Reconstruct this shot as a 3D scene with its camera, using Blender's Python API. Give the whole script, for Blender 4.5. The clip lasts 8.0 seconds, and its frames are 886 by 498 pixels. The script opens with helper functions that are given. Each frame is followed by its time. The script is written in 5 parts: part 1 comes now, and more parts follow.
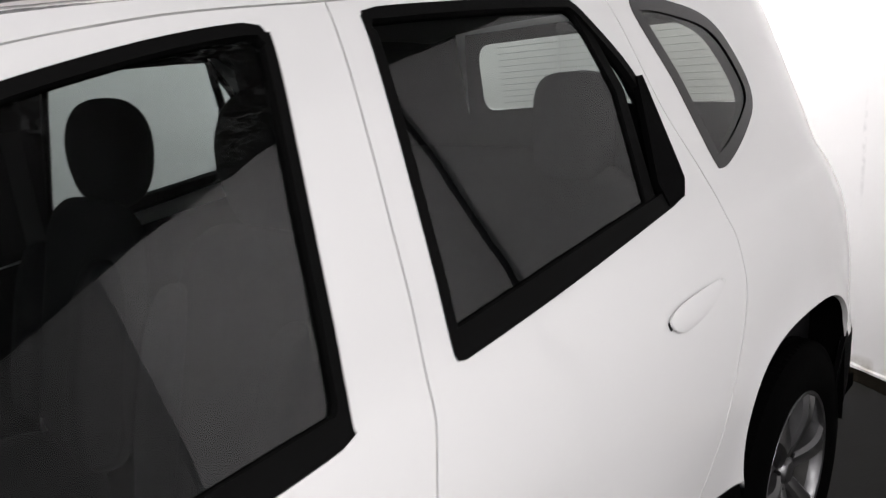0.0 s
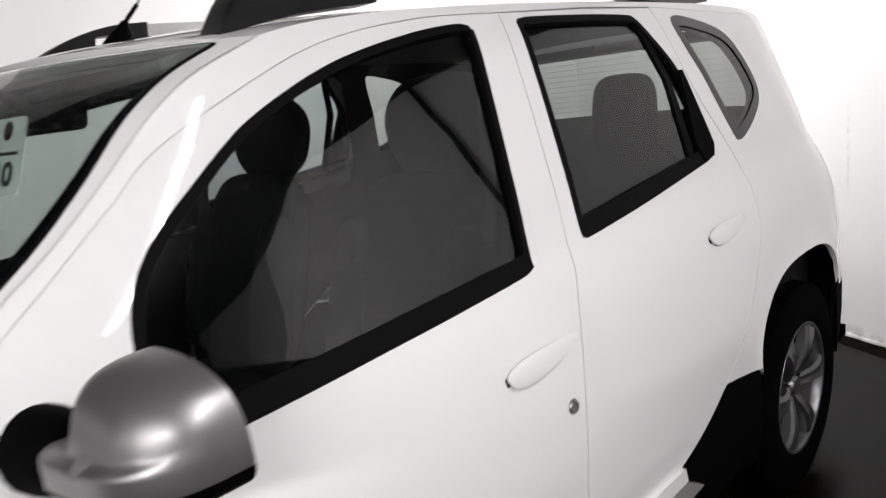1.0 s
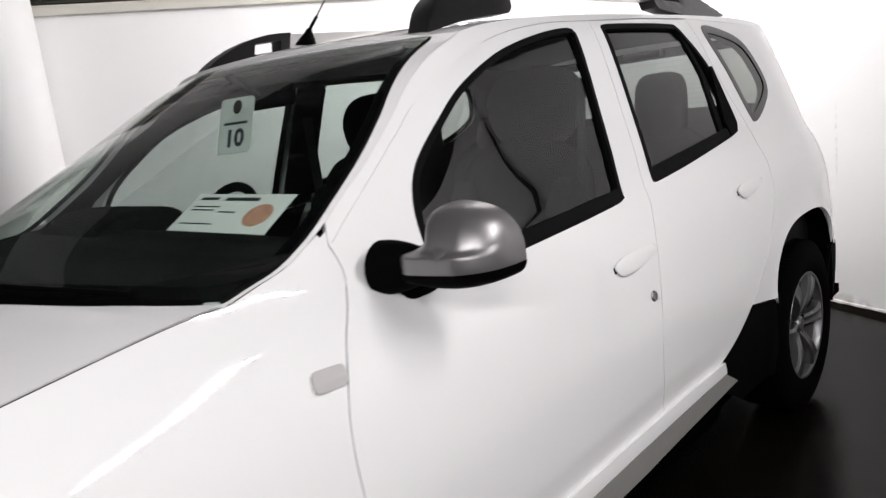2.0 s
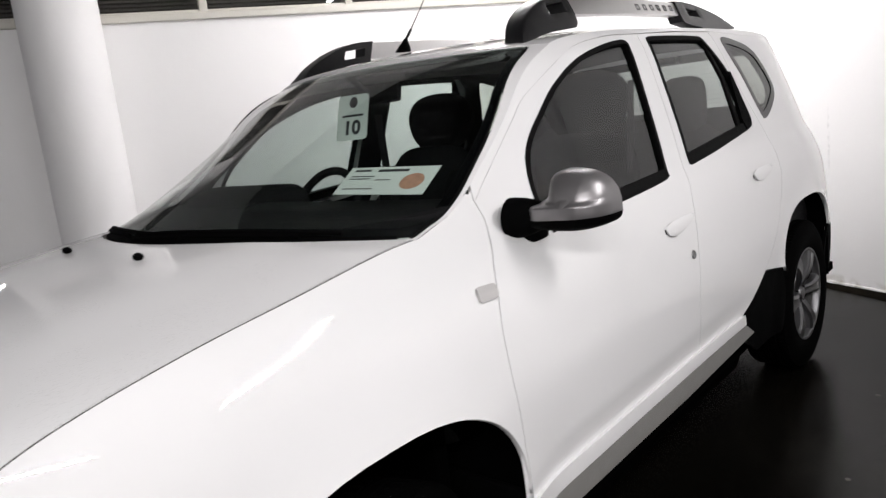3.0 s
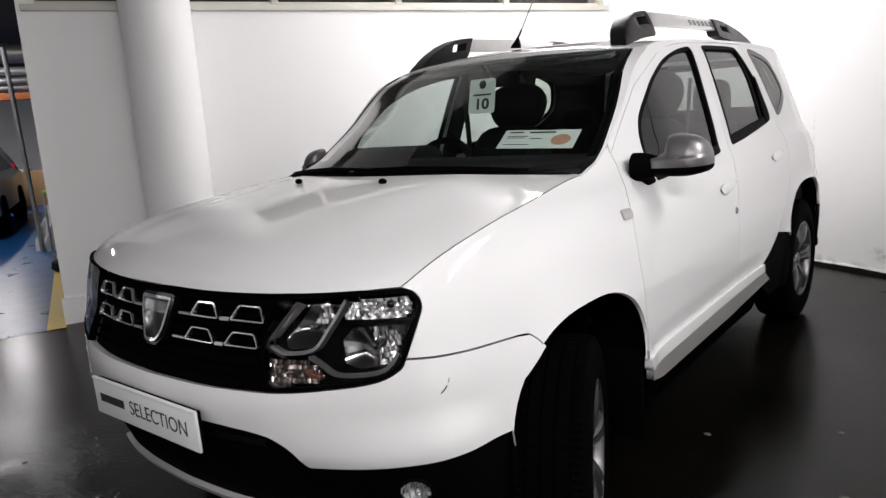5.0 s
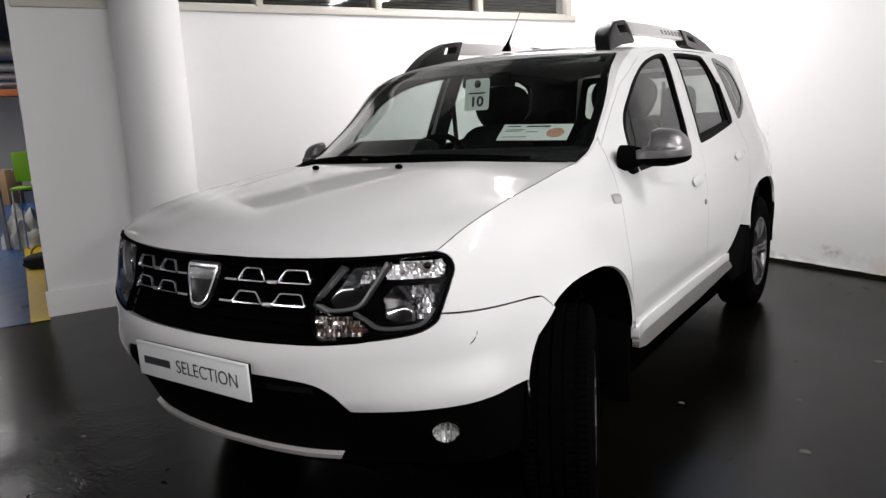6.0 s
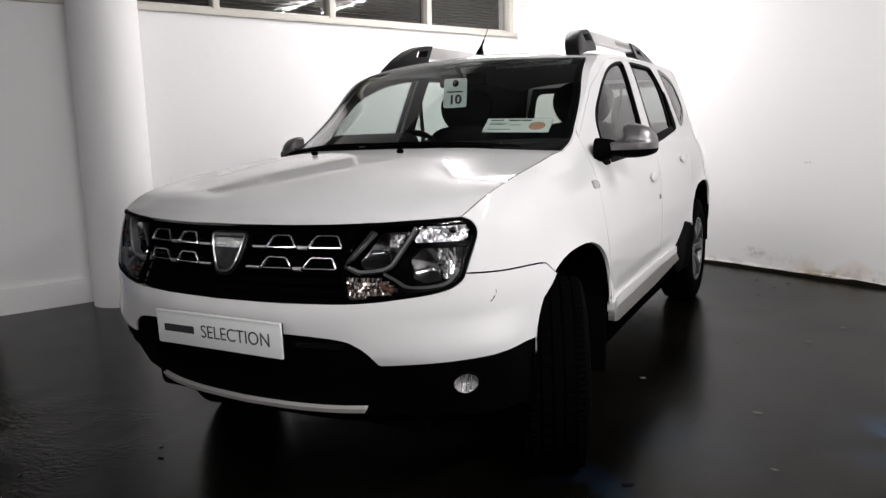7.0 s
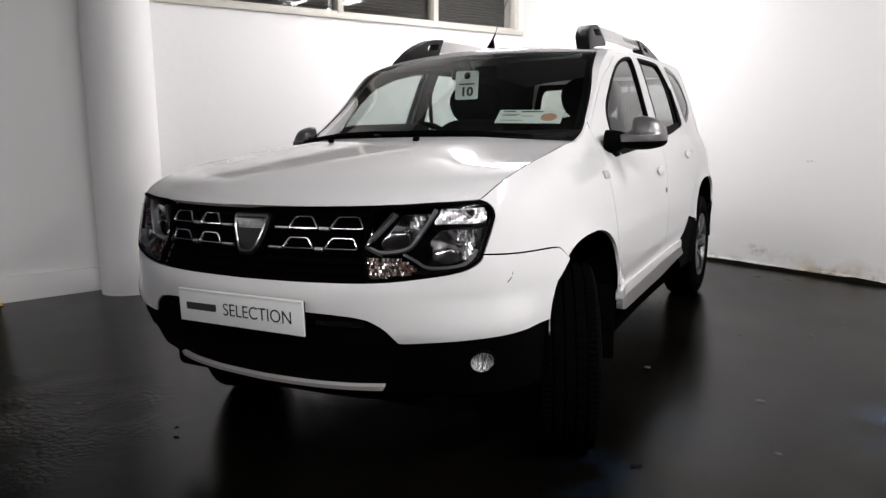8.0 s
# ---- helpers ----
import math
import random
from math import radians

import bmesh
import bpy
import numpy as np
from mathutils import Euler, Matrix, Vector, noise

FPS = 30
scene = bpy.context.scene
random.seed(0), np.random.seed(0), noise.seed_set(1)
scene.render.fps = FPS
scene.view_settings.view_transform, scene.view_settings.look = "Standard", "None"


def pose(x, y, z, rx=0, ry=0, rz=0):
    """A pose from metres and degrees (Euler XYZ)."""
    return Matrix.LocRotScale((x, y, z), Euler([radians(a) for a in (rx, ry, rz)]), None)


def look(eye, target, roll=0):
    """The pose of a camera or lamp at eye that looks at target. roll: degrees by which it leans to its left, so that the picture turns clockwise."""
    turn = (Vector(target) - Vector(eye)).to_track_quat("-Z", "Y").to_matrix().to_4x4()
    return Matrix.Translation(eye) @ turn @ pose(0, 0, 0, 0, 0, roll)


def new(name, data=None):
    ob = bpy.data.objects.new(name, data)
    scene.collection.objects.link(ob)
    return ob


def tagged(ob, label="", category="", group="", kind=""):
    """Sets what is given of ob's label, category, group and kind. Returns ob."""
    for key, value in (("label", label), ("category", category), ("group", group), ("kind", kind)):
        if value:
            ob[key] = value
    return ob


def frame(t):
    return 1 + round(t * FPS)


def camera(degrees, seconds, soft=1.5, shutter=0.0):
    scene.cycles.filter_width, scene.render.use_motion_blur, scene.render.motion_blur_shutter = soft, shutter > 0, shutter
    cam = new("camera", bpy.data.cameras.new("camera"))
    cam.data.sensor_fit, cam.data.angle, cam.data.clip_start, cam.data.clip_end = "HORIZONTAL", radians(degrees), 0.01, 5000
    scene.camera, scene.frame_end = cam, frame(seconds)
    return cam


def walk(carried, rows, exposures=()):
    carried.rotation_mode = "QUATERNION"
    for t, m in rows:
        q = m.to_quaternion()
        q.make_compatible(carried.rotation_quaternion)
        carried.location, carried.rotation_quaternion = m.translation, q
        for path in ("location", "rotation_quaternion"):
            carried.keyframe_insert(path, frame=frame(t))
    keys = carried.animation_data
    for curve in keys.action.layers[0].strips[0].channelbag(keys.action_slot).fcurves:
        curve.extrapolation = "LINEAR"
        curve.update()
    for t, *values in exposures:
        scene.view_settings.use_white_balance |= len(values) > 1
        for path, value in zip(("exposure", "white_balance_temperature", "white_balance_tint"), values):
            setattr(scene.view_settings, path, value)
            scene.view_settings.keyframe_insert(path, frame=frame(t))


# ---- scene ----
cam = camera(63.8, 8.0, soft=1.35, shutter=0.35)
PATH = [
    (0, (1.379, 1.016, 1.485), (-0.001, 2.354, 0.932), -7.0),
    (0.5, (1.504, 0.763, 1.459), (0.081, 2.07, 0.942), -7.3),
    (1, (1.566, 0.427, 1.426), (0.181, 1.799, 0.98), -7.4),
    (1.5, (1.641, 0.139, 1.393), (0.257, 1.513, 0.952), -7.4),
    (1.7, (1.675, -0.003, 1.379), (0.291, 1.379, 0.963), -7.6),
    (2.8, (1.757, -0.657, 1.372), (0.435, 0.8, 1.003), -7.6),
    (3, (1.783, -0.748, 1.384), (0.446, 0.69, 1.003), -7.5),
    (3.5, (1.758, -1.031, 1.388), (0.44, 0.422, 0.997), -6.7),
    (4, (1.774, -1.239, 1.377), (0.484, 0.239, 0.985), -5.6),
    (4.5, (1.807, -1.48, 1.37), (0.499, -0.016, 0.987), -4.8),
    (4.7, (1.79, -1.574, 1.371), (0.496, -0.094, 0.983), -4.8),
    (5.8, (1.79, -1.955, 1.335), (0.633, -0.365, 0.957), -4.6),
    (6, (1.792, -2.015, 1.328), (0.641, -0.423, 0.951), -3.9),
    (6.5, (1.733, -2.175, 1.289), (0.707, -0.499, 0.915), -2.8),
    (7, (1.656, -2.355, 1.231), (0.696, -0.633, 0.895), -2.5),
    (7.5, (1.626, -2.428, 1.209), (0.711, -0.683, 0.866), -2.3),
    (8, (1.631, -2.445, 1.19), (0.678, -0.719, 0.854), -1.7),
]
walk(cam, [(t, look(eye, target, roll)) for t, eye, target, roll in PATH], [(0, .32, 6450, 10), (1.5, .28, 6450, 10), (3.0, .25, 6450, 10), (8.0, .22, 6450, 10)])

import functools

from mathutils import geometry

# The garage corner: local x runs along the back wall, local y along the window wall, z up.
# The floor falls slightly towards the walls, so the walls lean about a degree against it.
UP = Vector((.022, .013, 1)).normalized()
AX = Vector((.896, -.444, 0)); AX = (AX - UP * AX.dot(UP)).normalized()
AY = UP.cross(AX)
ROOM = Matrix(((AX.x, AY.x, UP.x, -1.50), (AX.y, AY.y, UP.y, 5.045), (AX.z, AY.z, UP.z, 0.0), (0, 0, 0, 1)))
ROOM_TOP = 2.74

world = bpy.data.worlds.new("garage_world")
scene.world = world
world.use_nodes = True
world.node_tree.nodes["Background"].inputs[0].default_value = (.8, .85, 1, 1)
world.node_tree.nodes["Background"].inputs[1].default_value = .02


def tube_lamp(x, y, along, length, watts, tilt):
    """Area lamp inside a strip light, in the room's own axes, turned by tilt about its length."""
    data = bpy.data.lights.new("tube_lamp", "AREA")
    data.shape, data.size, data.size_y, data.energy = "RECTANGLE", length, .035, watts
    data.color = (1.0, .962, .965)
    ob = new("tube_lamp", data)
    ob.matrix_world = ROOM @ pose(x, y, ROOM_TOP - .13, 0, 0, 90 if along == "y" else 0) @ pose(0, 0, 0, tilt)
    return ob


# bare tubes throw their light sideways as much as down; those round the corner of the garage shine down only
# from the fifth on, unseen lamps added as fill for walls and far garage
STRIPS = [(5.5, -1.8, "x", 1.5, 72), (1.35, -1.25, "x", 1.5, 40), (1.75, -1.75, "x", 1.2, 34), (6.8, -4.3, "y", 2.4, 132), (6.4, -7.0, "y", 2.4, 12), (4.5, -9.5, "x", 2.4, 46), (1.0, -11.0, "x", 2.4, 42), (-4.4, -6.4, "x", 2.4, 42), (-9.8, -6.9, "x", 2.4, 80), (-9.5, -9.0, "y", 2.4, 30)]
for k, (sx, sy, along, length, watts) in enumerate(STRIPS):
    for tilt in ((-52, 52) if k < 4 else (0,)):
        tube_lamp(sx, sy, along, length, watts / (2 if k < 4 else 1), tilt)

# ---- materials ----
def mat(name, color, rough=.5, metal=0.0, coat=0.0, noise_scale=0.0, noise_amount=0.0, bump=0.0, bump_scale=60.0, rough_var=0.0, spec=.5):
    m = bpy.data.materials.new(name)
    m.use_nodes = True
    nt = m.node_tree
    b = nt.nodes["Principled BSDF"]
    b.inputs["Base Color"].default_value = (*color, 1)
    b.inputs["Roughness"].default_value = rough
    b.inputs["Metallic"].default_value = metal
    b.inputs["Coat Weight"].default_value = coat
    b.inputs["Coat Roughness"].default_value = .03
    b.inputs["Specular IOR Level"].default_value = spec
    co = nt.nodes.new("ShaderNodeTexCoord")
    if noise_amount or rough_var:
        n = nt.nodes.new("ShaderNodeTexNoise")
        n.inputs["Scale"].default_value, n.inputs["Detail"].default_value = noise_scale or 8, 6
        nt.links.new(co.outputs["Object"], n.inputs["Vector"])
    if noise_amount:
        mix = nt.nodes.new("ShaderNodeMix")
        mix.data_type, mix.blend_type = "RGBA", "MIX"
        mix.inputs[6].default_value = (*[c * (1 - noise_amount) for c in color], 1)
        mix.inputs[7].default_value = (*[min(1, c * (1 + noise_amount)) for c in color], 1)
        nt.links.new(n.outputs["Fac"], mix.inputs[0])
        nt.links.new(mix.outputs[2], b.inputs["Base Color"])
    if rough_var:
        r = nt.nodes.new("ShaderNodeMapRange")
        r.inputs[3].default_value, r.inputs[4].default_value = max(.02, rough - rough_var), rough + rough_var
        nt.links.new(n.outputs["Fac"], r.inputs[0])
        nt.links.new(r.outputs[0], b.inputs["Roughness"])
    if bump:
        n2 = nt.nodes.new("ShaderNodeTexNoise")
        n2.inputs["Scale"].default_value, n2.inputs["Detail"].default_value = bump_scale, 4
        nt.links.new(co.outputs["Object"], n2.inputs["Vector"])
        bp = nt.nodes.new("ShaderNodeBump")
        bp.inputs["Strength"].default_value, bp.inputs["Distance"].default_value = bump, .01
        nt.links.new(n2.outputs["Fac"], bp.inputs["Height"])
        nt.links.new(bp.outputs["Normal"], b.inputs["Normal"])
    return m


def rain(nt, strength, scale=165.0):
    """Normal of a surface with scattered rain drops."""
    co, vo, no = (nt.nodes.new("ShaderNode" + k) for k in ("TexCoord", "TexVoronoi", "TexNoise"))
    vo.inputs["Scale"].default_value, no.inputs["Scale"].default_value = scale, 5.0
    nt.links.new(co.outputs["Object"], vo.inputs["Vector"])
    nt.links.new(co.outputs["Object"], no.inputs["Vector"])
    dome, wet, mul, bp = (nt.nodes.new("ShaderNode" + k) for k in ("MapRange", "MapRange", "Math", "Bump"))
    dome.interpolation_type = "SMOOTHSTEP"
    dome.inputs[1].default_value, dome.inputs[2].default_value, dome.inputs[3].default_value, dome.inputs[4].default_value = .05, .30, 1.0, 0.0
    wet.inputs[1].default_value, wet.inputs[2].default_value = .47, .60
    mul.operation = "MULTIPLY"
    sp, add, side, both_wet = (nt.nodes.new("ShaderNode" + k) for k in ("SeparateXYZ", "Math", "MapRange", "Math"))
    nt.links.new(co.outputs["Object"], sp.inputs[0])
    nt.links.new(sp.outputs[0], add.inputs[0])
    nt.links.new(sp.outputs[1], add.inputs[1])
    side.inputs[1].default_value, side.inputs[2].default_value = -.10, .45
    nt.links.new(add.outputs[0], side.inputs[0])
    both_wet.operation = "MULTIPLY"
    nt.links.new(wet.outputs[0], both_wet.inputs[0])
    nt.links.new(side.outputs[0], both_wet.inputs[1])
    nt.links.new(vo.outputs["Distance"], dome.inputs[0])
    nt.links.new(no.outputs["Fac"], wet.inputs[0])
    nt.links.new(dome.outputs[0], mul.inputs[0])
    nt.links.new(both_wet.outputs[0], mul.inputs[1])
    nt.links.new(mul.outputs[0], bp.inputs["Height"])
    bp.inputs["Strength"].default_value, bp.inputs["Distance"].default_value = strength, .0026
    return bp.outputs["Normal"]


def glass_mat(name, tint, rough=0.0, drops=0.0, gloss=.045, trails=0.0):
    """Thin tinted pane: clear through, mirror gloss by Fresnel."""
    m = bpy.data.materials.new(name)
    m.use_nodes = True
    nt = m.node_tree
    nt.nodes.remove(nt.nodes["Principled BSDF"])
    out = nt.nodes["Material Output"]
    tr, gl, mx, fr = (nt.nodes.new("ShaderNode" + k) for k in ("BsdfTransparent", "BsdfGlossy", "MixShader", "LayerWeight"))
    tr.inputs[0].default_value = (*tint, 1)
    gl.inputs["Roughness"].default_value = rough
    fr.inputs["Blend"].default_value = .5
    pw, rg = nt.nodes.new("ShaderNodeMath"), nt.nodes.new("ShaderNodeMapRange")
    pw.operation = "POWER"
    pw.inputs[1].default_value = 5
    rg.inputs[3].default_value, rg.inputs[4].default_value = gloss, 1.0
    nt.links.new(fr.outputs["Facing"], pw.inputs[0])
    nt.links.new(pw.outputs[0], rg.inputs[0])
    nt.links.new(rg.outputs[0], mx.inputs[0])
    if drops:
        nt.links.new(rain(nt, drops), gl.inputs["Normal"])
    nt.links.new(tr.outputs[0], mx.inputs[1])
    nt.links.new(gl.outputs[0], mx.inputs[2])
    nt.links.new(mx.outputs[0], out.inputs[0])
    if trails:
        # thin crooked water trails that catch the light
        co, mp, no, cut, patch, pr, mu, df, m2 = (nt.nodes.new("ShaderNode" + k) for k in ("TexCoord", "Mapping", "TexNoise", "ValToRGB", "TexNoise", "MapRange", "Math", "BsdfDiffuse", "MixShader"))
        mp.inputs["Scale"].default_value, mp.inputs["Rotation"].default_value = (30, 30, 84), (0, .5, .35)
        no.inputs["Scale"].default_value, no.inputs["Detail"].default_value, no.inputs["Distortion"].default_value = 1.0, 3, .6
        patch.inputs["Scale"].default_value = 5.5
        pr.inputs[1].default_value, pr.inputs[2].default_value = .44, .62
        e = cut.color_ramp.elements
        e[0].position, e[0].color, e[1].position, e[1].color = .485, (0, 0, 0, 1), .515, (0, 0, 0, 1)
        mid = e.new(.5)
        mid.color = (1, 1, 1, 1)
        mu.operation, df.inputs[0].default_value = "MULTIPLY", (.8, .85, .83, 1)
        for a, b in ((co.outputs["Object"], mp.inputs[0]), (mp.outputs[0], no.inputs["Vector"]), (no.outputs["Fac"], cut.inputs[0]), (co.outputs["Object"], patch.inputs["Vector"]), (patch.outputs["Fac"], pr.inputs[0]), (cut.outputs[0], mu.inputs[0]), (pr.outputs[0], mu.inputs[1])):
            nt.links.new(a, b)
        amt, sp, gx, gz, near = (nt.nodes.new("ShaderNode" + k) for k in ("Math", "SeparateXYZ", "MapRange", "MapRange", "Math"))
        amt.operation, near.operation = "MULTIPLY", "MULTIPLY"
        gx.inputs[1].default_value, gx.inputs[2].default_value = .05, .35
        gz.inputs[1].default_value, gz.inputs[2].default_value, gz.inputs[4].default_value = 1.26, 1.44, trails
        for a, b in ((co.outputs["Object"], sp.inputs[0]), (sp.outputs[0], gx.inputs[0]), (sp.outputs[2], gz.inputs[0]), (gx.outputs[0], near.inputs[0]), (gz.outputs[0], near.inputs[1]), (near.outputs[0], amt.inputs[1]), (mu.outputs[0], amt.inputs[0]), (amt.outputs[0], m2.inputs[0]), (mx.outputs[0], m2.inputs[1]), (df.outputs[0], m2.inputs[2]), (m2.outputs[0], out.inputs[0])):
            nt.links.new(a, b)
    return m


def glow_mat(name, color, strength):
    m = bpy.data.materials.new(name)
    m.use_nodes = True
    b = m.node_tree.nodes["Principled BSDF"]
    b.inputs["Emission Color"].default_value = (*color, 1)
    b.inputs["Emission Strength"].default_value = strength
    return m


PAINT = mat("white_car_paint", (.69, .69, .687), .85, coat=1.0, noise_scale=3, noise_amount=.012, spec=.05)
WET_PAINT = mat("rain_beaded_white_car_paint", (.69, .69, .687), .85, coat=1.0, noise_scale=3, noise_amount=.012, spec=.05)
WET_PAINT.node_tree.links.new(rain(WET_PAINT.node_tree, 1.0), WET_PAINT.node_tree.nodes["Principled BSDF"].inputs["Coat Normal"])
BLACK_PLASTIC = mat("grained_black_plastic", (.0014, .0014, .0015), .7, spec=.02, bump=.15, bump_scale=900, noise_scale=12, noise_amount=.25)
RAIL_BLACK = mat("satin_black_plastic", (.006, .006, .0065), .42, spec=.35, bump=.08, bump_scale=700, noise_scale=14, noise_amount=.2)
GLOSS_BLACK = mat("gloss_black_plastic", (.002, .002, .0025), .22, spec=.3)
SEAL = mat("black_rubber_seal", (.0025, .0025, .0025), .7, spec=.06, bump=.15, bump_scale=400)
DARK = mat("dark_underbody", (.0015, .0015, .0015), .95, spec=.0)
GRILLE_BLACK = mat("black_grille_plastic", (.0008, .0008, .001), .6, spec=.012)
SATIN = mat("satin_chrome", (.78, .78, .79), .30, metal=1.0)
DULL_SATIN = mat("dull_satin_blade", (.50, .50, .51), .36, metal=.85)
BRIGHT = mat("bright_chrome", (.86, .86, .87), .16, metal=1.0)
CHROME = mat("chrome", (.82, .82, .84), .08, metal=1.0)
SILVER = mat("satin_silver_paint", (.50, .49, .48), .40, metal=.3, coat=.4, noise_scale=900, noise_amount=.08)
RAIL_SILVER = mat("satin_anodised_rail", (.62, .61, .60), .30, metal=.85, noise_scale=30, noise_amount=.05, rough_var=.05)
MIRROR_CAP = mat("metallic_grey_mirror_paint", (.19, .184, .186), .36, metal=.7, coat=.12, noise_scale=1500, noise_amount=.12)
# darker than the alloy: the shade between the spokes is put into the colour
BARREL = mat("shade_dark_barrel", (.035, .034, .033), .45, metal=.6, noise_scale=25, noise_amount=.4)
ALLOY = mat("machined_alloy", (.13, .13, .133), .34, metal=.9, noise_scale=40, noise_amount=.1, rough_var=.08)
RUBBER = mat("tyre_rubber", (.0009, .0009, .0009), .85, spec=.02, bump=.1, bump_scale=300, noise_scale=9, noise_amount=.3)
GREY_SILL = mat("grey_sill_plastic", (.21, .205, .195), .5, noise_scale=25, noise_amount=.1, bump=.1, bump_scale=500)
SIDE_GLASS = glass_mat("tinted_side_glass", (.54, .58, .57), gloss=.062, trails=.06)
REAR_GLASS = glass_mat("dark_rear_glass", (.50, .52, .50))
SCREEN_GLASS = glass_mat("green_windscreen_glass", (.80, .87, .83), drops=.25, trails=.07)
LENS = glass_mat("clear_lens", (.93, .93, .93), gloss=.02)
FABRIC = mat("dark_seat_cloth", (.008, .008, .009), .9, spec=.1, noise_scale=30, noise_amount=.25)
TRIM_GREY = mat("dark_cabin_plastic", (.0045, .0045, .005), .65, spec=.10, bump=.2, bump_scale=600)
HEADLINER = mat("grey_headliner", (.12, .12, .12), .9, bump=.2, bump_scale=300)
BELT = mat("seat_belt_webbing", (.015, .015, .016), .7)
WHITE_CARD = mat("white_card", (.72, .74, .73), .6, noise_scale=5, noise_amount=.03)
INK = mat("dark_ink", (.02, .02, .025), .6)
AMBER = mat("amber_lens", (.20, .09, .06), .2, coat=.5)
BOWL = mat("lamp_bowl_chrome", (.36, .36, .37), .10, metal=1.0)
REFLECT = mat("faceted_reflector", (.80, .80, .81), .24, metal=1.0)
DIM_REFLECT = mat("grey_faceted_reflector", (.46, .46, .47), .22, metal=1.0)

# ---- mesh helpers ----
def thing(name, label, category, group="", kind=""):
    return tagged(new(name), label, category, group, kind)


def link(name, me, material, parent=None, label=""):
    me.materials.append(material)
    ob = new(name, me)
    if parent is not None:
        ob.parent = parent
    if label:
        ob["label"] = label
    return ob


def part(name, bm, material, parent=None, label="", smooth=True, flat_angle=35):
    """Links a bmesh as one mesh object under a thing or a part."""
    bmesh.ops.recalc_face_normals(bm, faces=bm.faces)
    me = bpy.data.meshes.new(name)
    bm.to_mesh(me)
    bm.free()
    if smooth:
        me.shade_smooth()
        me.set_sharp_from_angle(angle=radians(flat_angle))
    return link(name, me, material, parent, label)


def add_box(bm, x0, x1, y0, y1, z0, z1, m=None, bevel=0.0, segments=2):
    r = bmesh.ops.create_cube(bm, size=1.0)
    t = Matrix.Translation(((x0 + x1) / 2, (y0 + y1) / 2, (z0 + z1) / 2)) @ Matrix.Diagonal((abs(x1 - x0), abs(y1 - y0), abs(z1 - z0), 1))
    bmesh.ops.transform(bm, matrix=t, verts=r["verts"])
    vs = r["verts"]
    if bevel:
        e = bmesh.ops.bevel(bm, geom=list({e for v in vs for e in v.link_edges}), offset=bevel, segments=segments, affect="EDGES", profile=.5)
        vs = list({v for f in e["faces"] for v in f.verts} | {v for v in vs if v.is_valid})
    if m is not None:
        bmesh.ops.transform(bm, matrix=m, verts=[v for v in vs if v.is_valid])
    return vs


def box(name, dims, material, parent=None, label="", m=None, bevel=.004):
    bm = bmesh.new()
    add_box(bm, *dims, m=m, bevel=bevel)
    return part(name, bm, material, parent, label)


def tube(bm, pts, radius, sides=10, closed=False, taper=None, flat=1.0):
    """Round bar along points; flat squeezes it along the first side axis."""
    pts = [Vector(p) for p in pts]
    n = len(pts)
    rings, side = [], None
    for i, p in enumerate(pts):
        a = pts[(i - 1) % n] if closed or i else p
        b = pts[(i + 1) % n] if closed or i < n - 1 else p
        d = (b - a).normalized()
        if side is None:
            side = d.orthogonal().normalized()
        side = (side - d * side.dot(d)).normalized()
        up = d.cross(side)
        r = radius * (taper(i / (n - 1)) if taper else 1)
        rings.append([bm.verts.new(p + (side * math.cos(q) * flat + up * math.sin(q)) * r) for q in (2 * math.pi * k / sides for k in range(sides))])
    for i in range(n if closed else n - 1):
        a, b = rings[i], rings[(i + 1) % n]
        for k in range(sides):
            bm.faces.new((a[k], a[(k + 1) % sides], b[(k + 1) % sides], b[k]))
    if not closed:
        bm.faces.new(rings[0][::-1])
        bm.faces.new(rings[-1])


def lathe(bm, profile, m, sides=48):
    """Turns (radius, height) pairs round local z."""
    rings = [[bm.verts.new(m @ Vector((r * math.cos(a), r * math.sin(a), h))) for a in (2 * math.pi * k / sides for k in range(sides))] for r, h in profile]
    for a, b in zip(rings, rings[1:]):
        for k in range(sides):
            bm.faces.new((a[k], a[(k + 1) % sides], b[(k + 1) % sides], b[k]))


def subdivide(poly, step, closed=True):
    out = []
    n = len(poly)
    for i in range(n if closed else n - 1):
        a, b = poly[i], poly[(i + 1) % n]
        k = max(1, math.ceil(math.dist(a, b) / step))
        out += [(a[0] + (b[0] - a[0]) * j / k, a[1] + (b[1] - a[1]) * j / k) for j in range(k)]
    if not closed:
        out.append(tuple(poly[-1]))
    return out


def flow(pts, step=.02, closed=False):
    """Smooth line (Catmull-Rom) through points of the plane or of space."""
    n, out = len(pts), []
    for i in range(n if closed else n - 1):
        p = [np.array(pts[j % n if closed else min(max(j, 0), n - 1)], float) for j in (i - 1, i, i + 1, i + 2)]
        k = max(1, math.ceil(float(np.linalg.norm(p[2] - p[1])) / step))
        for j in range(k):
            u = j / k
            out.append(tuple(.5 * (2 * p[1] + (p[2] - p[0]) * u + (2 * p[0] - 5 * p[1] + 4 * p[2] - p[3]) * u * u + (3 * p[1] - p[0] - 3 * p[2] + p[3]) * u ** 3)))
    if not closed:
        out.append(tuple(float(c) for c in pts[-1]))
    return out


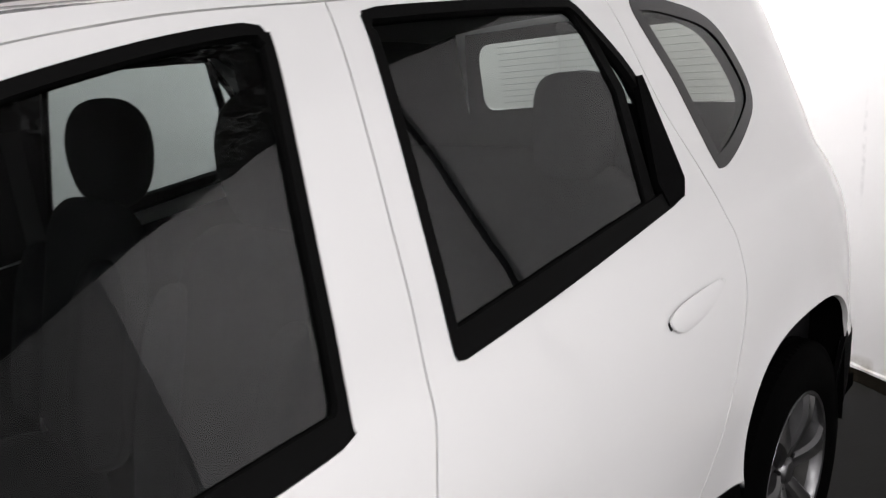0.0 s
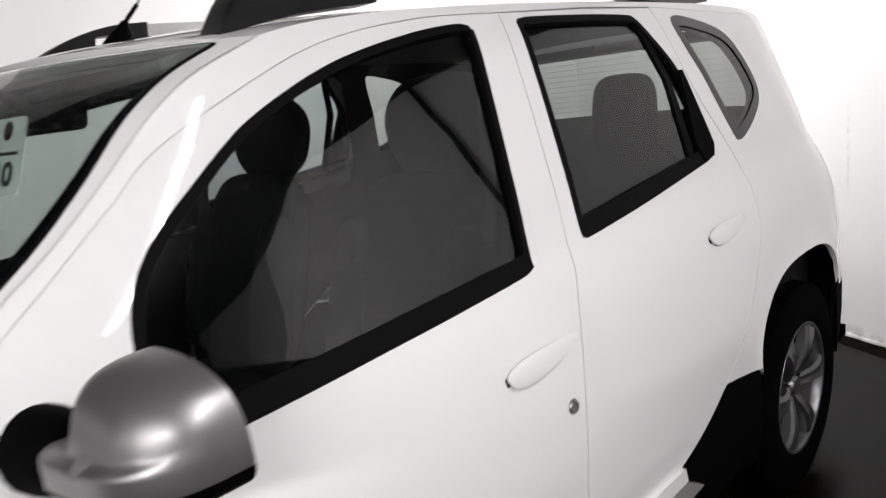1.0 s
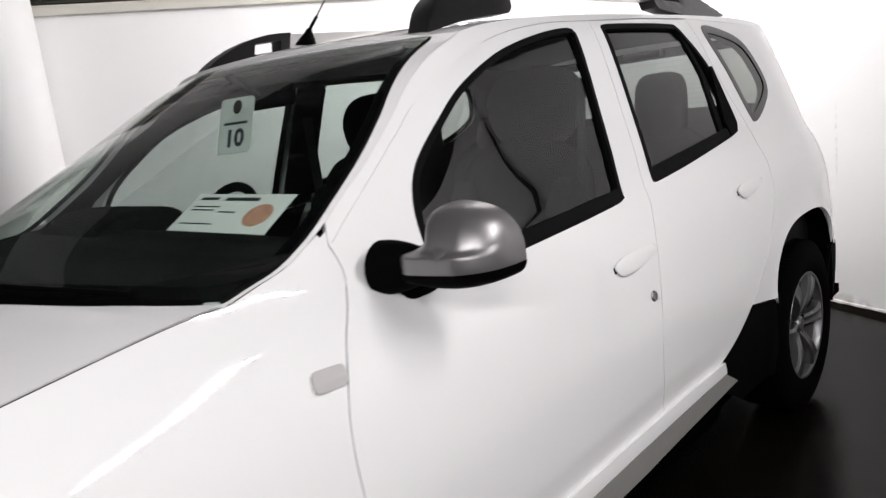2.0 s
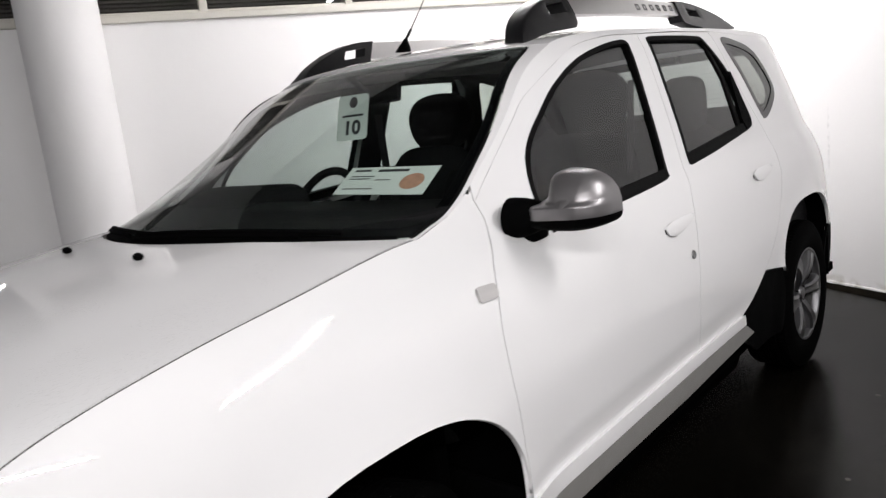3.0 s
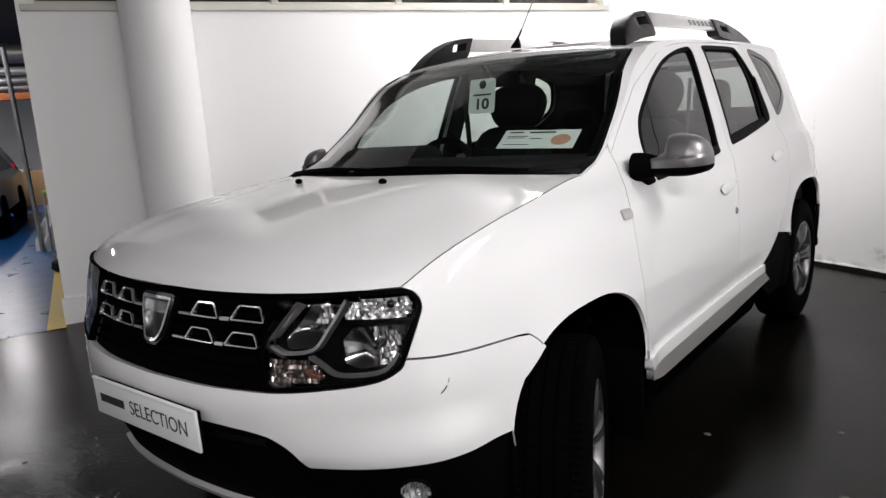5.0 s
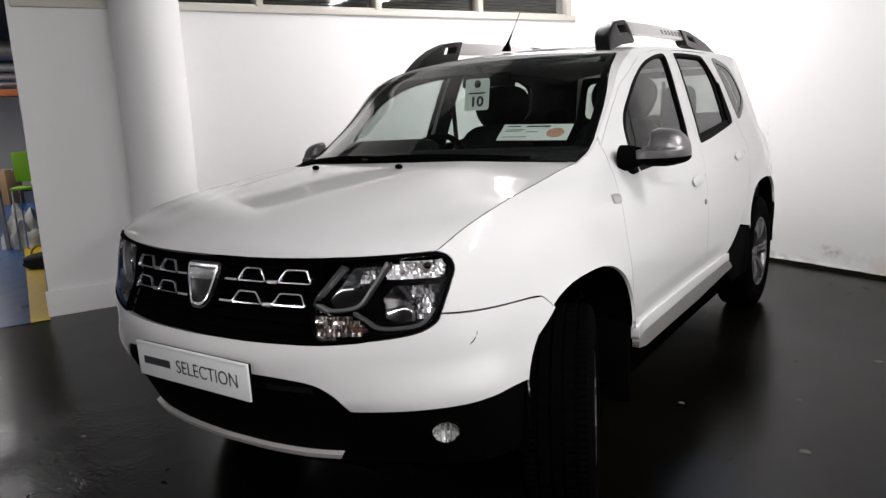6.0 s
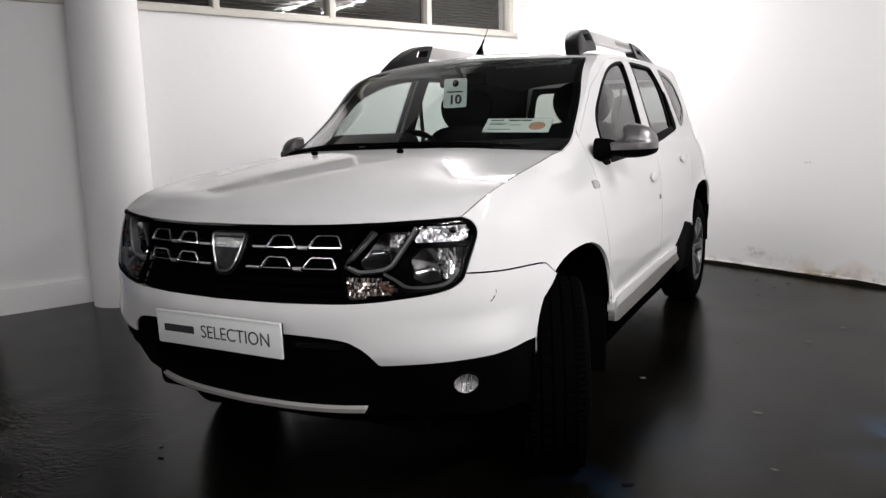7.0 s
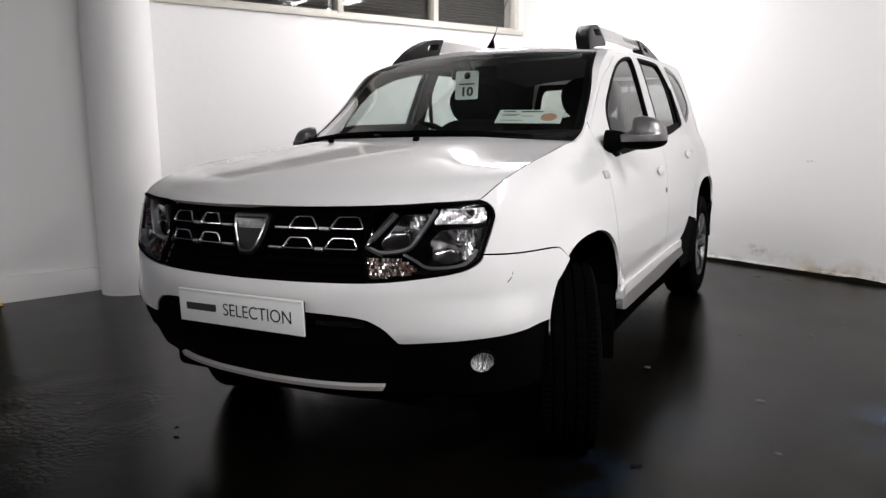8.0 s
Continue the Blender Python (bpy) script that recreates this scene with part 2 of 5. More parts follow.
def rounded(poly, r, k=5):
    """Closed polygon with its corners rounded; r may be one radius or one for each corner."""
    out, n = [], len(poly)
    for i in range(n):
        p = Vector(poly[i]); a = Vector(poly[i - 1]) - p; b = Vector(poly[(i + 1) % n]) - p
        q = min(r[i] if isinstance(r, (list, tuple)) else r, a.length * .48, b.length * .48)
        s, e = p + a.normalized() * q, p + b.normalized() * q
        out += [tuple(s * (1 - u) ** 2 + p * 2 * u * (1 - u) + e * u * u) for u in (j / k for j in range(k + 1))]
    return out


def inside(poly, pts):
    P, Q = np.array(poly), np.array(pts)
    hit = np.zeros(len(Q), bool)
    for a, b in zip(P, np.roll(P, -1, 0)):
        if a[1] == b[1]:
            continue
        c = (a[1] > Q[:, 1]) != (b[1] > Q[:, 1])
        hit ^= c & (Q[:, 0] < a[0] + (b[0] - a[0]) * (Q[:, 1] - a[1]) / (b[1] - a[1]))
    return hit


def shrink(poly, d):
    """Moves a closed outline inwards by d."""
    n = len(poly)
    area = sum(poly[i - 1][0] * poly[i][1] - poly[i][0] * poly[i - 1][1] for i in range(n))
    w, out = (1 if area > 0 else -1), []
    for i in range(n):
        a, b = Vector(poly[i]) - Vector(poly[i - 1]), Vector(poly[(i + 1) % n]) - Vector(poly[i])
        nn = Vector((0.0, 0.0))
        for e in (a, b):
            if e.length > 1e-9:
                nn += Vector((-e.y, e.x)).normalized()
        nn = nn.normalized() if nn.length > 1e-6 else nn
        out.append((poly[i][0] + nn.x * d * w, poly[i][1] + nn.y * d * w))
    return out


def fill(outline, holes, step):
    """Triangles inside an outline and outside its holes: points, triangles, rim edges."""
    loops = [subdivide(l, step * .6) for l in [outline, *holes]]
    verts, edges = [], []
    for l in loops:
        k = len(verts)
        verts += l
        edges += [(k + i, k + (i + 1) % len(l)) for i in range(len(l))]
    P = np.array(loops[0])
    lo, hi = P.min(0), P.max(0)
    lattice = [(x + (step / 2 if j % 2 else 0), y) for j, y in enumerate(np.arange(lo[1], hi[1], step * .87)) for x in np.arange(lo[0], hi[0] + step, step)]
    if lattice:
        ok = inside(loops[0], lattice)
        for l in loops[1:]:
            ok &= ~inside(l, lattice)
        B, L = np.array(verts), np.array(lattice)
        for q in L[ok]:
            if np.min(np.sum((B - q) ** 2, 1)) > (step * .45) ** 2:
                verts.append((float(q[0]), float(q[1])))
    co, _, faces, _, _, _ = geometry.delaunay_2d_cdt([Vector(v) for v in verts], edges, [], 0, 1e-7)
    mid = [tuple(sum((co[i] for i in f), Vector((0.0, 0.0))) / len(f)) for f in faces]
    ok = inside(loops[0], mid)
    for l in loops[1:]:
        ok &= ~inside(l, mid)
    tris = []
    for f, k in zip(faces, ok):
        if k:
            a, b, c = (co[i] for i in f[:3])
            tris.append(tuple(f) if (b - a).cross(c - a) > 0 else tuple(f)[::-1])
    count = {}
    for f in tris:
        for e in zip(f, f[1:] + f[:1]):
            count[e] = count.get(e, 0) + 1
    rim = [e for e in count if (e[1], e[0]) not in count]
    return [(v.x, v.y) for v in co], tris, rim


CAR_MID = Vector((0, 1.3, .75))


def panel(name, surf, outline, material, parent, holes=(), step=.035, depth=.012, mirror=False, lift=0.0, label="", gap=0.0, normals=True):
    """Sheet-metal piece: the part of a smooth surface inside an outline, with its edges turned in by depth."""
    if gap:
        outline = shrink(outline, gap)
    pts, tris, rim = fill(outline, holes, step)
    h = 1e-3
    place, nor = {}, {}
    for i in {i for f in tris for i in f}:
        a, b = pts[i]
        p = Vector(surf(a, b))
        n = (Vector(surf(a + h, b)) - Vector(surf(a - h, b))).cross(Vector(surf(a, b + h)) - Vector(surf(a, b - h)))
        n = n.normalized() if n.length > 1e-12 else Vector((0, 0, 1))
        if n.dot(p - CAR_MID) < 0:
            n = -n
        place[i], nor[i] = p + n * lift, n
    sx = Vector((-1, 1, 1)) if mirror else Vector((1, 1, 1))
    idx, verts, vn, faces = {}, [], [], []
    for i in place:
        idx[i] = len(verts)
        verts.append(place[i] * sx)
        vn.append(nor[i] * sx)
    for f in tris:
        q = [idx[i] for i in f]
        n = (verts[q[1]] - verts[q[0]]).cross(verts[q[2]] - verts[q[0]])
        faces.append(q if n.dot(vn[q[0]]) > 0 else q[::-1])
    if depth:
        up, down, way = {}, {}, {}
        for a, b in rim:
            e = (place[b] - place[a])
            for i in (a, b):
                way[i] = way.get(i, Vector()) + e.cross(nor[i]).normalized()
        for i in way:
            w = (way[i].normalized() if way[i].length > 1e-9 else nor[i]) * sx
            up[i], down[i] = len(verts), len(verts) + 1
            verts += [place[i] * sx, (place[i] - nor[i] * depth) * sx]
            vn += [w, w]
        for a, b in rim:
            q = [up[a], down[a], down[b], up[b]]
            n = (verts[q[1]] - verts[q[0]]).cross(verts[q[2]] - verts[q[0]])
            if n.dot(vn[q[0]]) < 0:
                q = q[::-1]
            faces.append(q)
    me = bpy.data.meshes.new(name)
    me.from_pydata([tuple(v) for v in verts], [], faces)
    me.shade_smooth()
    if normals:
        me.normals_split_custom_set_from_vertices([tuple(v) for v in vn])
    return link(name, me, material, parent, label)


def plate_bm(bm, outline, holes, step, place, thick, bevel=0.0):
    """Solid slab: an outline in the plane, placed by place(a, b, t) with t from 0 to thick."""
    pts, tris, rim = fill(outline, holes, step)
    used = sorted({i for f in tris for i in f})
    top = {i: bm.verts.new(place(*pts[i], thick)) for i in used}
    bot = {i: bm.verts.new(place(*pts[i], 0)) for i in used}
    for f in tris:
        bm.faces.new([top[i] for i in f])
        bm.faces.new([bot[i] for i in f[::-1]])
    rims = []
    for a, b in rim:
        bm.faces.new((top[a], bot[a], bot[b], top[b]))
        rims.append(bm.edges.get((top[a], top[b])))
    if bevel:
        bmesh.ops.bevel(bm, geom=[e for e in rims if e], offset=bevel, segments=2, affect="EDGES", profile=.5)


def curve(*pts):
    """Smooth function through knots (t, value)."""
    t, v, n = [p[0] for p in pts], [p[1] for p in pts], len(pts)
    d = [(v[i + 1] - v[i]) / (t[i + 1] - t[i]) for i in range(n - 1)]
    m = [d[0]] + [0.0 if d[i - 1] * d[i] <= 0 else 2 * d[i - 1] * d[i] / (d[i - 1] + d[i]) for i in range(1, n - 1)] + [d[-1]]

    def f(q):
        if q <= t[0]:
            return v[0] + m[0] * (q - t[0])
        if q >= t[-1]:
            return v[-1] + m[-1] * (q - t[-1])
        i = 0
        while q > t[i + 1]:
            i += 1
        h = t[i + 1] - t[i]
        u = (q - t[i]) / h
        return v[i] * (1 + 2 * u) * (1 - u) ** 2 + h * m[i] * u * (1 - u) ** 2 + v[i + 1] * u * u * (3 - 2 * u) + h * m[i + 1] * u * u * (u - 1)
    return f


def ease(a, b, q):
    u = min(1.0, max(0.0, (q - a) / (b - a)))
    return u * u * (3 - 2 * u)


# ---- the garage ----
PLASTER = mat("white_wall_paint", (.88, .875, .87), .75, noise_scale=1.2, noise_amount=.02, bump=.12, bump_scale=14)
FLOOR = mat("dark_grey_floor_paint", (.0022, .0020, .0015), .23, spec=.118, noise_scale=2.6, noise_amount=.7, rough_var=.07, bump=.05, bump_scale=90)
# back wall: grey scuffs, a rusty seep and speckled dirt near the foot
WALL_DIRT = mat("stained_white_wall_paint", (.82, .815, .81), .75, bump=.12, bump_scale=14)


def stain(nt, before, centre, size, color, strength, scale):
    """Ragged stain round a place, by noise and distance."""
    co, di, no, ma, mu, mx = (nt.nodes.new("ShaderNode" + k) for k in ("TexCoord", "VectorMath", "TexNoise", "MapRange", "Math", "Mix"))
    sc = nt.nodes.new("ShaderNodeVectorMath")
    di.operation, sc.operation, mu.operation, mx.data_type = "LENGTH", "MULTIPLY_ADD", "MULTIPLY", "RGBA"
    sc.inputs[1].default_value = [1 / q for q in size]
    sc.inputs[2].default_value = [-c / q for c, q in zip(centre, size)]
    nt.links.new(co.outputs["Object"], sc.inputs[0])
    nt.links.new(sc.outputs[0], di.inputs[0])
    no.inputs["Scale"].default_value, no.inputs["Detail"].default_value = scale, 8
    nt.links.new(co.outputs["Object"], no.inputs["Vector"])
    ma.inputs[1].default_value, ma.inputs[2].default_value, ma.inputs[3].default_value, ma.inputs[4].default_value = .2, 1.0, strength, 0.0
    nt.links.new(di.outputs["Value"], ma.inputs[0])
    cut = nt.nodes.new("ShaderNodeMapRange")
    cut.inputs[1].default_value, cut.inputs[2].default_value = .42, .68
    nt.links.new(no.outputs["Fac"], cut.inputs[0])
    nt.links.new(ma.outputs[0], mu.inputs[0])
    nt.links.new(cut.outputs[0], mu.inputs[1])
    nt.links.new(mu.outputs[0], mx.inputs[0])
    nt.links.new(before, mx.inputs[6])
    mx.inputs[7].default_value = (*color, 1)
    return mx.outputs[2]


# traces of worn blue paint on the floor, and a pitted wet patch before the column
fl = FLOOR.node_tree
fb = fl.nodes["Principled BSDF"]
for x, y, size, color, strength, scale in ((1.95, .62, .34, (.022, .05, .10), 1.0, 2.2), (1.25, .35, .30, (.008, .018, .034), .8, 3.0), (1.9, 1.5, .7, (.030, .026, .016), .6, 1.6), (1.25, 3.45, .45, (.030, .027, .020), .8, 13.0), (1.6, 2.6, 1.0, (.008, .006, .004), .8, 3.2), (1.3, 1.9, .5, (.022, .021, .018), .7, 9.0), (1.7, .1, .7, (.016, .014, .010), .7, 5.0), (1.0, -.2, .25, (.006, .014, .028), .8, 4.0)):
    last = fb.inputs["Base Color"].links[0].from_socket
    fl.links.new(stain(fl, last, (x, y, 0), (size, size, 1), color, strength, scale), fb.inputs["Base Color"])
mask = fl.nodes.new("ShaderNodeRGB")
mask.outputs[0].default_value = (0, 0, 0, 1)
wet = stain(fl, mask.outputs[0], (-1.35, -.78, 0), (.95, .75, 1), (1, 1, 1), 1.0, 3.0)
pits, mul, bump2, co = (fl.nodes.new("ShaderNode" + k) for k in ("TexNoise", "Math", "Bump", "TexCoord"))
pits.inputs["Scale"].default_value, pits.inputs["Detail"].default_value = 42, 3
mul.operation = "MULTIPLY"
bump2.inputs["Strength"].default_value, bump2.inputs["Distance"].default_value = .8, .012
for a, b in ((co.outputs["Object"], pits.inputs["Vector"]), (pits.outputs["Fac"], mul.inputs[0]), (wet, mul.inputs[1]), (mul.outputs[0], bump2.inputs["Height"]), (fb.inputs["Normal"].links[0].from_socket, bump2.inputs["Normal"]), (bump2.outputs["Normal"], fb.inputs["Normal"])):
    fl.links.new(a, b)

wd = WALL_DIRT.node_tree
base = wd.nodes.new("ShaderNodeRGB")
base.outputs[0].default_value = (.82, .815, .81, 1)
col = base.outputs[0]
for centre, size, color, strength, scale in (((1.68, 3.53, .06), (.36, .30, .15), (.50, .36, .16), .9, 3.5), ((1.68, 3.53, .02), (.34, .28, .07), (.16, .11, .03), 1.0, 9), ((1.25, 3.72, .01), (.7, .5, .035), (.10, .08, .035), .9, 14), ((2.05, 3.36, .03), (.6, .5, .10), (.25, .22, .15), .6, 20), ((1.12, 3.80, .14), (.13, .13, .06), (.22, .21, .20), 1.0, 16), ((.75, 3.97, .03), (.45, .35, .06), (.30, .27, .20), .8, 12), ((1.35, 3.68, .10), (.4, .35, .09), (.5, .48, .44), .35, 22), ((1.47, 3.60, .86), (.05, .05, .012), (.3, .3, .3), 1.0, 60), ((.62, 4.02, .9), (.012, .02, .25), (.5, .5, .5), .7, 30), ((2.1, 3.3, 1.5), (.02, .02, .012), (.3, .3, .3), .8, 40)):
    col = stain(wd, col, centre, size, color, strength, scale)
wd.links.new(col, wd.nodes["Principled BSDF"].inputs["Base Color"])
BLUE_FLOOR = mat("blue_floor_paint", (.010, .068, .21), .3, spec=.32, noise_scale=5, noise_amount=.2, rough_var=.08)
YELLOW = mat("yellow_line_paint", (.75, .5, .02), .5, noise_scale=20, noise_amount=.15)
CEIL = mat("dark_ceiling_concrete", (.06, .06, .06), .9, noise_scale=2, noise_amount=.2, bump=.2)
FRAME_PAINT = mat("cream_window_frame", (.62, .60, .54), .5, noise_scale=12, noise_amount=.06)
LOUVRE = mat("dusty_metal_louvre", (.12, .115, .105), .6, noise_scale=20, noise_amount=.2)
TUBE_GLOW = glow_mat("lit_tube", (1, .97, .93), 9)
FITTING = mat("white_lamp_housing", (.7, .7, .7), .5)


def room_box(name, dims, material, parent=None, label="", bevel=0.0):
    return box(name, dims, material, parent, label, m=ROOM, bevel=bevel)


def structure(ob, label, category):
    return tagged(ob, label, category, kind="structure")


floor = structure(box("floor", (-22, 14, -16, 14, -.2, 0), FLOOR, bevel=0), "dark grey glossy painted concrete garage floor", "floor")
structure(room_box("wall_back", (-.25, 9.25, 0, .25, -.3, ROOM_TOP), WALL_DIRT), "white painted back wall with a dirty foot", "wall")
# unseen panel, added so that the side windows mirror something darker here
structure(room_box("reflected_dark_panel", (6.1, 8.99, -.05, -.003, -.3, ROOM_TOP - .02), mat("dark_grey_panel_colour", (.36, .36, .365), .7, noise_scale=3, noise_amount=.1)), "dark grey panel added out of view to darken the side glass reflection", "wall")
structure(room_box("wall_right", (9.0, 9.25, -14, 0, -.3, ROOM_TOP), PLASTER), "white painted garage wall", "wall")
structure(room_box("wall_front", (-16, 9.25, -14.25, -14, -.3, ROOM_TOP), PLASTER), "white painted garage wall", "wall")
structure(room_box("wall_far", (-16.25, -16, -14.25, 6, -.3, ROOM_TOP), PLASTER), "pale garage wall beyond the opening", "wall")
structure(room_box("wall_side", (-16, -.25, 6, 6.25, -.3, ROOM_TOP), PLASTER), "pale garage wall beyond the window wall", "wall")
structure(room_box("ceiling", (-16.25, 9.25, -14.25, 6.25, ROOM_TOP, ROOM_TOP + .2), CEIL), "dark concrete garage ceiling", "ceiling")
# unseen white strip, added to brighten the bonnet's reflection and leave the windscreen dark
structure(room_box("reflected_ceiling_strip", (0, 2.3, -5.0, 0, ROOM_TOP - .012, ROOM_TOP - .001), PLASTER), "white ceiling strip added out of view for the bonnet to reflect", "ceiling")
WALL_END, SILL_Z, HEAD_Z = -5.07, 2.19, 2.68
bm = bmesh.new()
for dims in ((-.25, 0, WALL_END, .25, -.3, SILL_Z), (-.25, 0, WALL_END, .25, HEAD_Z, ROOM_TOP), (-.25, 0, WALL_END, WALL_END + .12, SILL_Z, HEAD_Z), (-.25, 0, -.06, .25, SILL_Z, HEAD_Z)):
    add_box(bm, *dims, m=ROOM)
structure(part("wall_window", bm, PLASTER, smooth=False), "white painted wall with a high strip window", "wall")

# column, skirting, strip window, lamps
bm = bmesh.new()
lathe(bm, [(.245, -.2), (.245, 1.0), (.245, 2.0), (.245, ROOM_TOP)], ROOM @ pose(.20, -4.18, 0), 64)
structure(part("column", bm, PLASTER), "round white painted concrete column against the wall", "column")
structure(room_box("skirting", (0, .035, WALL_END - .02, -4.40, -.2, .09), PLASTER, bevel=.006), "white painted plinth along the wall foot", "skirting")


def foot(x, y, h):
    """A point at the height h over the floor, placed in the room's plan."""
    p = ROOM @ Vector((x, y, 0))
    return Vector((p.x, p.y, h))


bm = bmesh.new()
prev = None
for k in range(301):
    x = .02 + k * .03
    d = .009 + .004 * noise.noise(Vector((x * 2, 5, 0))) + .004 * noise.noise(Vector((x * 13, 5, 0)))
    h = .034 + .010 * noise.noise(Vector((x * 3, 9, 0))) + .008 * noise.noise(Vector((x * 15, 9, 0)))
    ring = [bm.verts.new(q) for q in (foot(x, 0, h + .004), foot(x, -d, h), foot(x, -d - .004, -.05), foot(x, 0, -.05))]
    if prev:
        for a in range(4):
            bm.faces.new((prev[a], prev[(a + 1) % 4], ring[(a + 1) % 4], ring[a]))
    prev = ring
structure(part("baseboard", bm, WALL_DIRT, smooth=False), "low cracked plaster ledge at the wall foot", "baseboard")
window = structure(new("window_1"), "high strip window with cream frame and louvres", "window")
room_box("window_sill", (-.12, .045, WALL_END + .03, -.03, SILL_Z - .035, SILL_Z + .012), FRAME_PAINT, window, "cream window ledge", bevel=.006)
room_box("window_head", (-.10, .02, WALL_END + .12, -.06, HEAD_Z - .05, HEAD_Z), FRAME_PAINT, window, bevel=.004)
y, n = -.06, 0
while y > WALL_END + .2:
    room_box("mullion", (-.10, .015, y - .055, y, SILL_Z + .012, HEAD_Z - .05), FRAME_PAINT, window, bevel=.004)
    y1 = max(y - 1.06, WALL_END + .12)
    room_box("window_pane", (-.062, -.058, y1, y - .055, SILL_Z + .012, HEAD_Z - .05), LENS, window)
    room_box("bottom_rail", (-.08, .0, y1, y - .055, SILL_Z + .012, SILL_Z + .035), FRAME_PAINT, window, bevel=.003)
    for k in range(14):
        z = SILL_Z + .05 + k * .028
        box("louvre", (-.20, -.165, y1, y - .055, z, z + .004), LOUVRE, window, m=ROOM @ pose(-.18, 0, z, 0, 35, 0) @ pose(.18, 0, -z), bevel=0)
    for k in range(int((y - .055 - y1) / .06)):
        room_box("wire", (-.075, -.072, y1 + .06 * k, y1 + .06 * k + .003, SILL_Z + .03, HEAD_Z - .05), LOUVRE, window)
    y -= 1.06
room_box("window_backing", (-.245, -.225, WALL_END + .13, -.07, SILL_Z, HEAD_Z), LOUVRE, window)
for sx, sy, along, length, watts in STRIPS:
    lamp = thing("strip_light", "white fluorescent strip light fixed under the ceiling, out of view", "ceiling light", "strip lights")
    m = ROOM @ pose(sx, sy, ROOM_TOP, 0, 0, 90 if along == "y" else 0)
    box("housing", (-length / 2, length / 2, -.04, .04, -.055, -.001), FITTING, lamp, m=m, bevel=.008)
    bm = bmesh.new()
    tube(bm, [m @ Vector((q * (length / 2 - .04), 0, -.08)) for q in (-1, 1)], .013)
    part("tube", bm, TUBE_GLOW, lamp, "lit fluorescent tube")


bm = bmesh.new()
tube(bm, [ROOM @ Vector((4.12, -.024, z)) for z in (-.1, ROOM_TOP - .02)], .015, 12)
tagged(part("wall_pipe", bm, mat("black_pipe_plastic", (.006, .006, .006), .5)), "black plastic pipe running up the white wall", "pipe")


# what shows past the end of the wall
def flat_patch(name, pts, material, z, label, category):
    bm = bmesh.new()
    bm.faces.new([bm.verts.new((x, y, z)) for x, y in pts])
    bm.faces.new([bm.verts.new((x, y, z - .003)) for x, y in pts[::-1]])
    return structure(part(name, bm, material, smooth=False), label, category)


def rp(x, y):
    p = ROOM @ Vector((x, y, 0))
    return (p.x, p.y)


flat_patch("floor_bay", [rp(-15.9, 5.9), rp(-15.9, -13.9), rp(.12, -13.9), rp(.12, -5.10), rp(-.15, -5.10), rp(-.15, 5.9)], BLUE_FLOOR, .004, "worn blue painted parking bay floor", "floor paint")
flat_patch("floor_line", [rp(.13, -5.08), rp(.13, -5.21), rp(-6, -5.46), rp(-6, -5.24)], YELLOW, .006, "yellow painted floor line", "floor line")
PIPE = mat("galvanised_duct", (.42, .42, .42), .4, metal=.7, noise_scale=6, noise_amount=.2)
ORANGE = mat("orange_painted_beam", (.45, .12, .03), .6, noise_scale=10, noise_amount=.15)
for z, y, r in ((2.46, -6.6, .15), (2.16, -6.0, .06), (2.03, -6.0, .04), (1.93, -6.0, .03)):
    bm = bmesh.new()
    tube(bm, [ROOM @ Vector((y, x, z)) for x in (-13.8, 5.8)], r, sides=20)
    tagged(part("service_pipe", bm, PIPE), "grey metal service pipe under the garage ceiling", "pipe", "service pipes")
tagged(room_box("beam", (-6.1, -5.9, -13.8, 5.8, 1.76, 1.86), ORANGE, bevel=.01), "orange painted steel beam across the garage", "beam")


def simple_chair(m):
    GREEN = mat("lime_green_plastic", (.25, .50, .02), .4)
    c = thing("chair", "lime green plastic bar chair with thin steel legs", "chair")
    box("seat", (-.2, .2, -.2, .2, .76, .79), GREEN, c, m=m, bevel=.008)
    box("backrest", (-.2, .2, .19, .21, .84, 1.2), GREEN, c, m=m, bevel=.008)
    for x in (-.18, .18):
        for y in (-.18, .2):
            bm = bmesh.new()
            tube(bm, [m @ Vector((x, y, .77)), m @ Vector((x * 1.1, y * 1.1, 0))], .011)
            part("leg", bm, CHROME, c)


simple_chair(pose(-7.2, 2.1, 0, 0, 0, 55))
bm = bmesh.new()
tube(bm, [(-7.75, 1.95, 0), (-7.75, 1.95, 2.5)], .028, 14)
tagged(part("steel_post", bm, mat("dull_steel_post", (.32, .32, .32), .45, metal=.6, noise_scale=12, noise_amount=.2)), "dull grey steel post standing on the garage floor", "post")
bag = thing("tool_bag", "black tool bag with yellow trim on the floor line", "bag")
bm = bmesh.new()
bmesh.ops.create_uvsphere(bm, u_segments=24, v_segments=14, radius=1)
for v in bm.verts:
    q = v.co.copy()
    k = (abs(q.x) ** 3 + abs(q.y) ** 3 + abs(q.z) ** 3) ** (-1 / 3) * (1 + .12 * noise.noise(q * 2.3))
    v.co = pose(-5.95, 1.52, .075, 0, 0, 30) @ Vector((q.x * .20 * k, q.y * .13 * k, max(-.075, q.z * .085 * k)))
part("body", bm, mat("black_bag_cloth", (.006, .006, .006), .8, noise_scale=20, noise_amount=.3), bag)
bm = bmesh.new()
tube(bm, [pose(-5.95, 1.52, .15, 0, 0, 30) @ Vector((.13 * math.cos(a), 0, .09 * math.sin(a))) for a in np.linspace(0, math.pi, 14)], .012, 8)
part("handle", bm, mat("yellow_webbing", (.45, .36, .03), .7), bag, "yellow carrying strap")
CARTON = mat("brown_cardboard", (.33, .21, .11), .8, noise_scale=8, noise_amount=.1)
